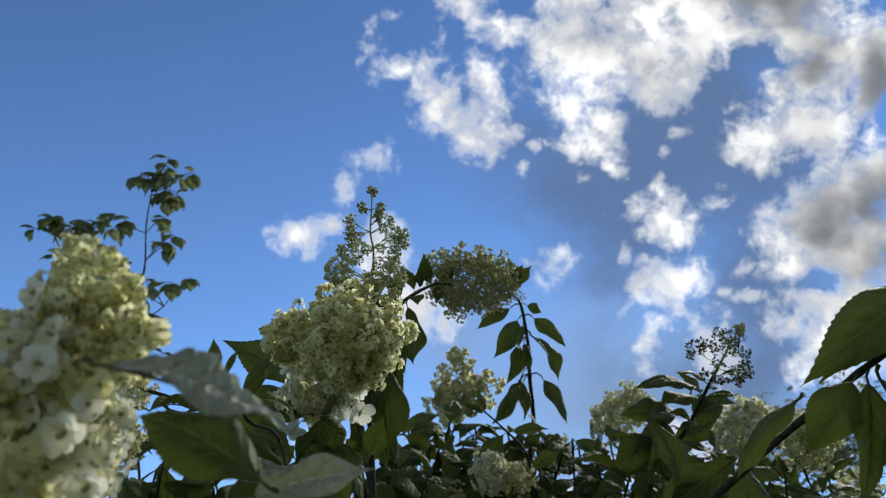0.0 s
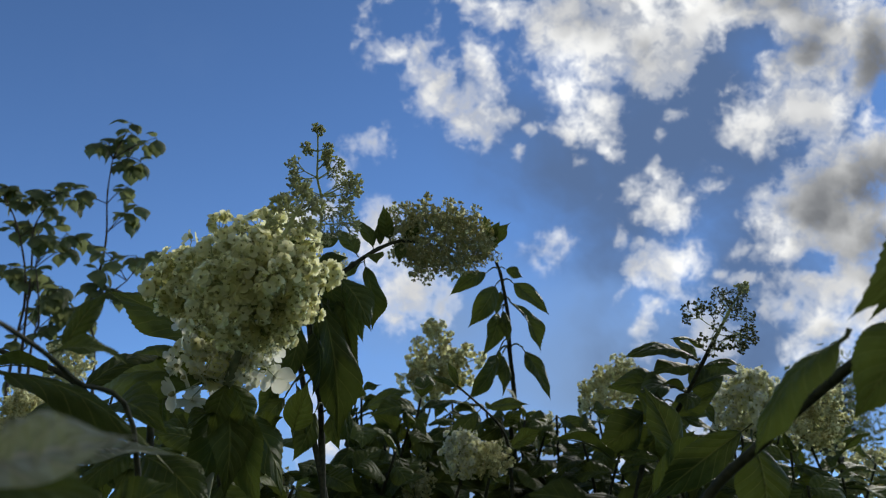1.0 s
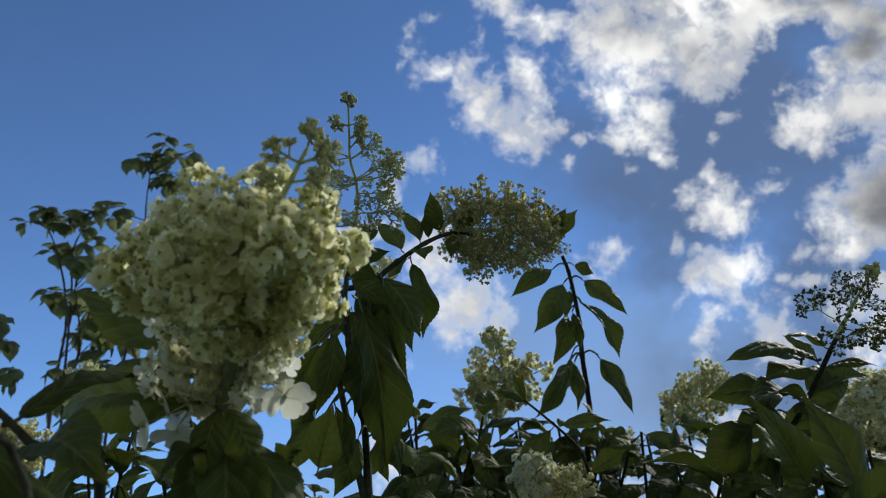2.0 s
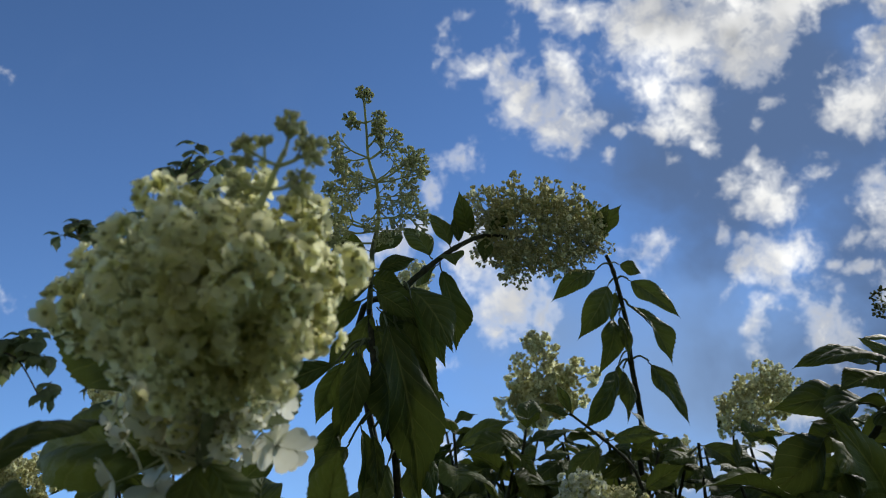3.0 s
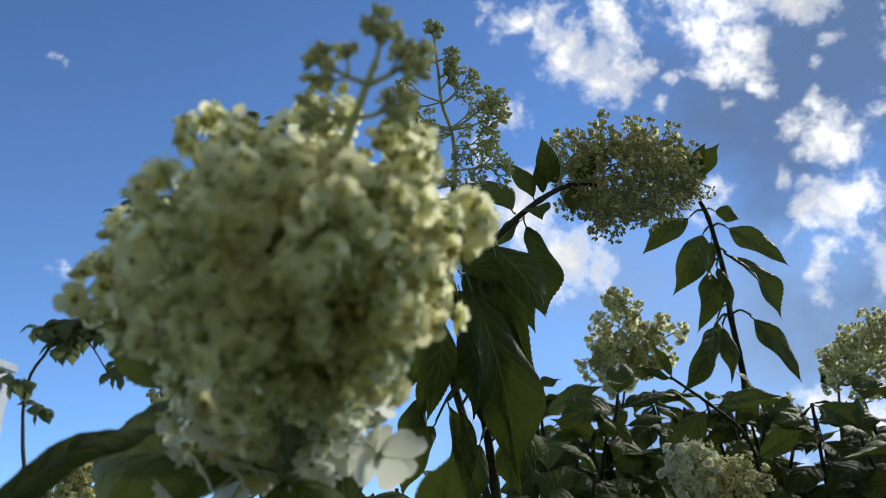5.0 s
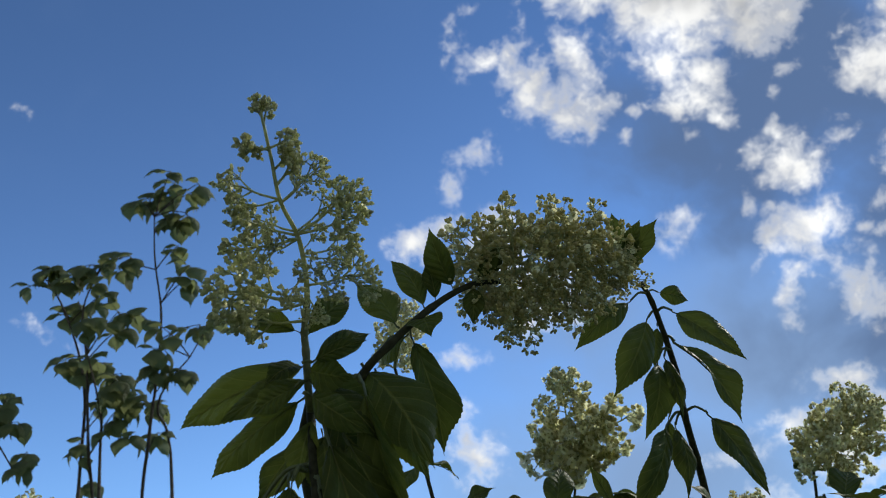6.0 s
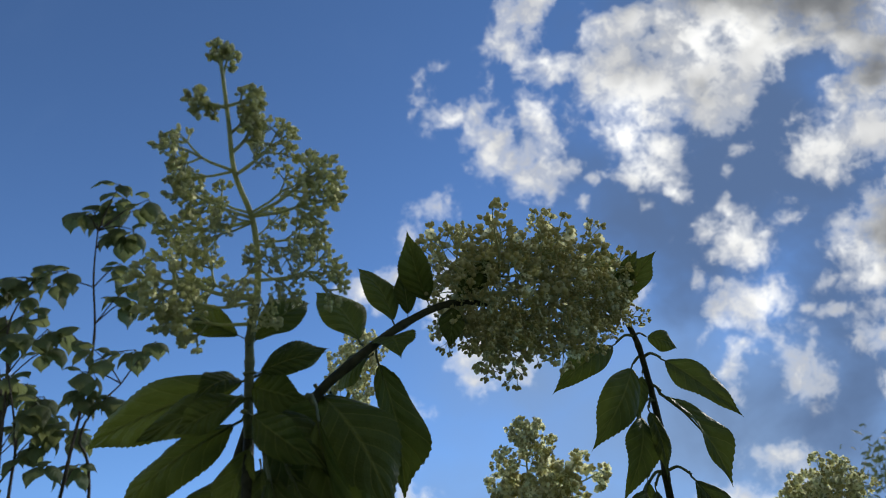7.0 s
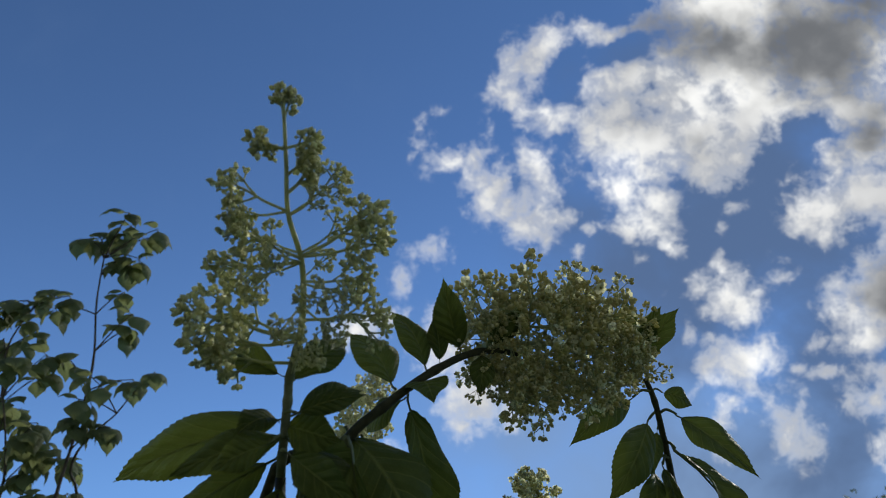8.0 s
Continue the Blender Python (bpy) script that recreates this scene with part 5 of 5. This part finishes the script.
leaf(hanging, (-0.152, 0.317, 0.867), (-0.072, 0.383, 0.85), 0.29, (0.35, -0.7, 0.55), 0, "leaf turned to its pale quilted underside", PALE_MESHES)
leaf(hanging, (-0.124, 0.500, 0.842), (-0.040, 0.488, 0.858), 0.34, (0.1, -0.9, 0.35), 1, "leaf turned to its pale quilted underside", PALE_MESHES)

leaf(hanging, (-0.241, 0.750, 0.908), (-0.124, 0.785, 0.917), 0.18, (0.1, -0.95, 0.35), 0, "leaf turned to its pale quilted underside", PALE_MESHES)
leaf(hanging, (-0.170, 0.775, 0.862), (-0.128, 0.800, 0.900), 0.5, (0.2, -1, 0.3), 4)
leaf(hanging, (-0.294, 0.807, 0.996), (-0.133, 0.828, 0.907), 0.14, (0.1, -0.8, 0.6), 2)
near_left = shoot((-0.30, 0.95, 0.0), "leafy hydrangea stem with pointed upright young leaves")
stem(near_left, [(-0.30, 0.95, 0.0), (-0.22, 0.92, 0.45), (-0.192, 0.920, 0.940), (-0.245, 0.917, 0.991), (-0.292, 0.922, 1.025), (-0.359, 0.933, 1.050)], 0.0038, 0.0022)
leaf(near_left, (-0.27, 0.921, 1.006), (-0.23, 1.022, 1.071), 0.3, (0, -0.8, 0.8), 0)
leaf(near_left, (-0.359, 0.933, 1.05), (-0.404, 0.871, 1.039), 0.4, (0, -0.5, 1), 4)
leaf(near_left, (-0.295, 0.922, 1.025), (-0.321, 0.837, 0.995), 0.4, (0, -0.5, 1), 5)
leaf(near_left, (-0.24, 0.918, 0.988), (-0.16, 0.857, 0.954), 0.42, (0, -0.9, 0.6), 6)
leaf(near_left, (-0.24, 0.92, 0.985), (-0.265, 0.827, 0.947), 0.4, (0, -0.7, 1), 0)
leaf(near_left, (-0.204, 0.915, 0.95), (-0.123, 0.888, 0.892), 0.45, (0, -0.9, 0.6), 1)
leaf(near_left, (-0.204, 0.915, 0.95), (-0.235, 0.881, 0.906), 0.45, (0, -0.9, 0.6), 2)

young = shoot((-0.13, 0.84, 0.0), "slim hydrangea shoot close by with small pointed young leaves")
stem(young, [(-0.13, 0.84, 0.0), (-0.13, 0.83, 0.5), (-0.150, 0.785, 0.905), (-0.182, 0.725, 0.955), (-0.186, 0.650, 0.960), (-0.173, 0.582, 0.946), (-0.200, 0.540, 0.952)], 0.0024, 0.0010)
leaf(young, (-0.172, 0.578, 0.946), (-0.178, 0.574, 0.977), 0.36, (0.1, -1, 0.1), 2)
leaf(young, (-0.170, 0.584, 0.947), (-0.160, 0.584, 0.973), 0.2, (0.3, -0.9, 0.2), 1)
leaf(young, (-0.186, 0.708, 0.964), (-0.163, 0.712, 1.016), 0.3, (0.3, -0.9, 0.2), 1)
leaf(young, (-0.200, 0.540, 0.952), (-0.228, 0.520, 0.950), 0.4, (0, -0.6, 1), 4)
leaf(young, (-0.182, 0.680, 0.958), (-0.135, 0.700, 0.958), 0.36, (0, -0.8, 0.6), 6)

near_right = shoot((0.15, 0.86, 0.0), "dark hydrangea stem close by with broad drooping leaves")
stem(near_right, [(0.15, 0.86, 0.0), (0.15, 0.87, 0.5), (0.19, 0.85, 0.77), (0.245, 0.798, 0.875), (0.288, 0.759, 0.918), (0.330, 0.719, 0.952), (0.369, 0.670, 0.982), (0.404, 0.637, 1.004)], 0.0042, 0.003)
leaf(near_right, (0.440, 0.627, 1.050), (0.291, 0.619, 0.953), 0.30, (-0.1, -0.95, 0.2), 0)
# leaf added just sunward of the one above, to keep sun off it
leaf(near_right, (0.462, 0.662, 1.068), (0.325, 0.660, 0.968), 0.3, (-0.1, -0.95, 0.25), 5)
leaf(near_right, (0.357, 0.652, 0.974), (0.303, 0.663, 0.909), 0.5, (-0.2, -1, 0.2), 1)
leaf(near_right, (0.301, 0.641, 0.955), (0.246, 0.675, 0.889), 0.34, (-0.6, -0.55, 0.9), 2)
leaf(near_right, (0.367, 0.65, 0.978), (0.347, 0.673, 0.866), 0.46, (0.45, -0.9, 0.1), 3)
leaf(near_right, (0.388, 0.642, 0.993), (0.371, 0.664, 0.861), 0.5, (0.45, -0.9, 0.1), 4)
leaf(near_right, (0.381, 0.657, 0.985), (0.393, 0.721, 0.881), 0.6, (0.6, -0.8, 0.1), 6)
leaf(near_right, (0.404, 0.637, 1.004), (0.404, 0.655, 0.878), 0.5, (0.3, -1, 0.1), 1)
leaf(near_right, (0.272, 1.049, 0.925), (0.351, 0.98, 0.972), 0.36, (0.1, -1, 0.5), 5)
leaf(near_right, (0.36, 0.957, 0.98), (0.266, 1.002, 0.916), 0.3, (0, -1, 0.1), 6)
leaf(near_right, (0.36, 0.96, 0.975), (0.358, 0.976, 0.876), 0.5, (0, -1, 0.1), 2)
leaf(near_right, (0.311, 1.033, 0.942), (0.284, 1.037, 1.044), 0.36, (0.4, -1, 0.1), 3)

# ---------- the slender shrub behind ----------
slender = thing("slender_shrub", (-1.3, 3.1, 0.0), "slender shrub with thin upright stems and drooping folded leaves", "shrub")


def wand(points, knots, seed, r0=0.008):
    """A thin stem with tufts of drooping leaves at its knots."""
    rnd = random.Random(seed)
    stem(slender, points, r0, 0.0022, BARK, "stem", "", 6)
    line = glide(points, 10)
    for share, size, many in knots:
        p = line[min(int(share * (len(line) - 1)), len(line) - 1)]
        for k in range(max(2, many // 2)):
            q = rnd.uniform(0, 6.28)
            reach = rnd.uniform(0.35, 1.25) * size
            twig = p + Vector((math.cos(q) * reach, math.sin(q) * reach * 0.6, rnd.uniform(0.1, 1.1) * size))
            bow = p.lerp(twig, 0.5) + Vector((0, 0, 0.1 * size))
            stem(slender, [p, bow, twig], 0.0026, 0.0014, BARK, "twig", "", 5, 3)
            for j in range(rnd.choice((5, 6, 7))):
                w = q + j * 2.4 + rnd.uniform(-0.5, 0.5)
                foot = twig if j < 4 else bow.lerp(twig, 0.4)
                go = Vector((math.cos(w), math.sin(w), rnd.uniform(-2.2, 0.05))).normalized()
                leaf(slender, foot, foot + go * rnd.uniform(0.060, 0.096), rnd.uniform(0.66, 0.9), (math.cos(w) * 0.4, math.sin(w) * 0.4 - 0.7, 0.9), rnd.randrange(4), "", TREE_LEAF_MESHES)


wand([(-1.15, 3.1, 0), (-1.491, 3.421, 1.557), (-1.420, 3.292, 1.921), (-1.382, 3.243, 2.127), (-1.329, 3.147, 2.317), (-1.325, 3.065, 2.501), (-1.300, 2.994, 2.642)], ((0.985, 0.16, 16), (0.92, 0.12, 5), (0.8, 0.13, 5), (0.7, 0.12, 4), (0.6, 0.13, 4), (0.45, 0.13, 3), (0.3, 0.14, 3)), 1)
wand([(-1.35, 3.1, 0), (-1.674, 3.421, 1.559), (-1.652, 3.292, 1.923), (-1.641, 3.201, 2.214), (-1.634, 3.133, 2.392), (-1.548, 3.083, 2.513)], ((1.0, 0.11, 5), (0.9, 0.13, 6), (0.72, 0.13, 4), (0.6, 0.14, 4), (0.5, 0.14, 4), (0.38, 0.16, 3), (0.28, 0.16, 3)), 2)
wand([(-1.4, 3.1, 0), (-1.696, 3.338, 1.722), (-1.666, 3.244, 2.130), (-1.710, 3.133, 2.392), (-1.786, 3.072, 2.536)], ((1.0, 0.07, 4), (0.85, 0.08, 2), (0.7, 0.12, 4), (0.5, 0.14, 4), (0.35, 0.16, 5)), 3)
wand([(-1.6, 3.2, 0), (-2.162, 3.197, 1.600), (-2.009, 3.051, 1.932), (-1.850, 3.011, 1.951), (-1.731, 3.056, 1.789)], ((1.0, 0.08, 5), (0.8, 0.1, 8), (0.65, 0.1, 8), (0.5, 0.12, 8), (0.3, 0.14, 6)), 4)
wand([(-1.05, 3.0, 0), (-1.374, 3.394, 1.761), (-1.370, 3.247, 2.022), (-1.228, 3.186, 2.159)], ((1.0, 0.12, 6), (0.85, 0.1, 3), (0.5, 0.12, 4)), 5)
wand([(-1.2, 3.0, 0), (-1.630, 3.353, 1.779), (-1.577, 3.233, 2.004), (-1.583, 3.121, 2.200)], ((1.0, 0.15, 6), (0.75, 0.14, 4), (0.5, 0.15, 4)), 6)

# ---------- distance ----------
bx, by, bz = (-73.483, 83.447, 31.163)
by -= 14.0
block = thing("apartment_building", (bx - 6, by + 6, 0.0), "tall pale apartment building with rows of windows, far behind the shrub", "building")
s = Sheet()
TOP = bz
W, D = 18.0, 14.0
s.add([(bx - W, by, 0), (bx, by, 0), (bx, by + D, 0), (bx - W, by + D, 0), (bx - W, by, TOP), (bx, by, TOP), (bx, by + D, TOP), (bx - W, by + D, TOP)],
      [(0, 1, 5, 4), (1, 2, 6, 5), (2, 3, 7, 6), (3, 0, 4, 7)])
part("wall", s.mesh("wall", False), RENDERED_WALL, block, "", Matrix())
s = Sheet()
o = 0.35
s.add([(bx - W - o, by - o, TOP), (bx + o, by - o, TOP), (bx + o, by + D + o, TOP), (bx - W - o, by + D + o, TOP), (bx - W - o, by - o, TOP + 0.9), (bx + o, by - o, TOP + 0.9), (bx + o, by + D + o, TOP + 0.9), (bx - W - o, by + D + o, TOP + 0.9)],
      [(0, 1, 5, 4), (1, 2, 6, 5), (2, 3, 7, 6), (3, 0, 4, 7), (4, 5, 6, 7), (3, 2, 1, 0)])
part("roof", s.mesh("roof", False), WINDOW_TRIM, block, "", Matrix())


def box(lo, hi):
    s = Sheet()
    (x0, y0, z0), (x1, y1, z1) = lo, hi
    s.add([(x0, y0, z0), (x1, y0, z0), (x1, y1, z0), (x0, y1, z0), (x0, y0, z1), (x1, y0, z1), (x1, y1, z1), (x0, y1, z1)],
          [(0, 1, 5, 4), (1, 2, 6, 5), (2, 3, 7, 6), (3, 0, 4, 7), (4, 5, 6, 7), (3, 2, 1, 0)])
    return s


pane = box((-0.8, -0.03, -0.75), (0.8, 0.02, 0.75)).mesh("window", False)
sill = box((-0.95, -0.22, -0.92), (0.95, 0.02, -0.78)).mesh("sill", False)
pane.materials.append(WINDOW_GLASS), sill.materials.append(WINDOW_TRIM)
level = 0
while TOP - 2.0 - level * 2.9 > 1.0:
    z = TOP - 2.0 - level * 2.9
    for k in range(6):
        w = part("window", pane, None, block, "", Matrix.Translation((bx - 1.6 - k * 2.9, by - 0.02, z)))
        part("sill", sill, None, w, "", Matrix.Translation((bx - 1.6 - k * 2.9, by - 0.02, z)))
    for k in range(4):
        turn = Matrix.Translation((bx + 0.02, by + 2.0 + k * 3.3, z)) @ Matrix.Rotation(radians(90), 4, "Z")
        w = part("window", pane, None, block, "", turn)
        part("sill", sill, None, w, "", turn)
    level += 1


def far_tree(foot, height, width, seed, label, low=0.78):
    rnd = random.Random(seed)
    foot = Vector(foot)
    t = thing("tree", foot, label, "tree")
    top = foot + Vector((0.05, 0.1, height))
    stem(t, [foot, foot.lerp(top, 0.5) + Vector((0.15, 0, 0)), top], 0.16, 0.03, BARK, "trunk", "", 8)
    s, limbs = Sheet(), Sheet()
    for k in range(26):
        h = rnd.uniform(low, 1.0)
        q = rnd.uniform(0, 6.28)
        start = foot.lerp(top, h * 0.95)
        reach = width * math.sqrt(max(0.05, 1 - ((h - 0.5 - 0.5 * low) / (0.55 - 0.5 * low)) ** 2)) * rnd.uniform(0.5, 1.0)
        end = start + Vector((math.cos(q) * reach, math.sin(q) * reach, rnd.uniform(0.0, 0.12) * height))
        limbs.tube([start, start.lerp(end, 0.5) + Vector((0, 0, 0.1)), end], (0.04, 0.03, 0.01), 5)
        for _ in range(90):
            p = end + Vector((rnd.gauss(0, 1), rnd.gauss(0, 1), rnd.gauss(0, 0.8))) * (width * 0.2)
            a = Vector((rnd.gauss(0, 1), rnd.gauss(0, 1), rnd.gauss(0, 1))).normalized()
            b = a.orthogonal().normalized()
            z = rnd.uniform(0.04, 0.075)
            s.add([p, p + a * z + b * z * 0.45, p + a * (2 * z), p + a * z - b * z * 0.45], [(0, 1, 2, 3)], 0, [(0.5, 0), (1, 0.5), (0.5, 1), (0, 0.5)])
    part("limbs", limbs, BARK, t, "", Matrix())
    part("crown", s, TREE_LEAF, t, "", Matrix())


tx, ty, tz = (5.011, 10.312, 3.913)
far_tree((tx, ty, 0.0), tz, 1.0, 61, "dark leafy tree behind the flowering shrub")
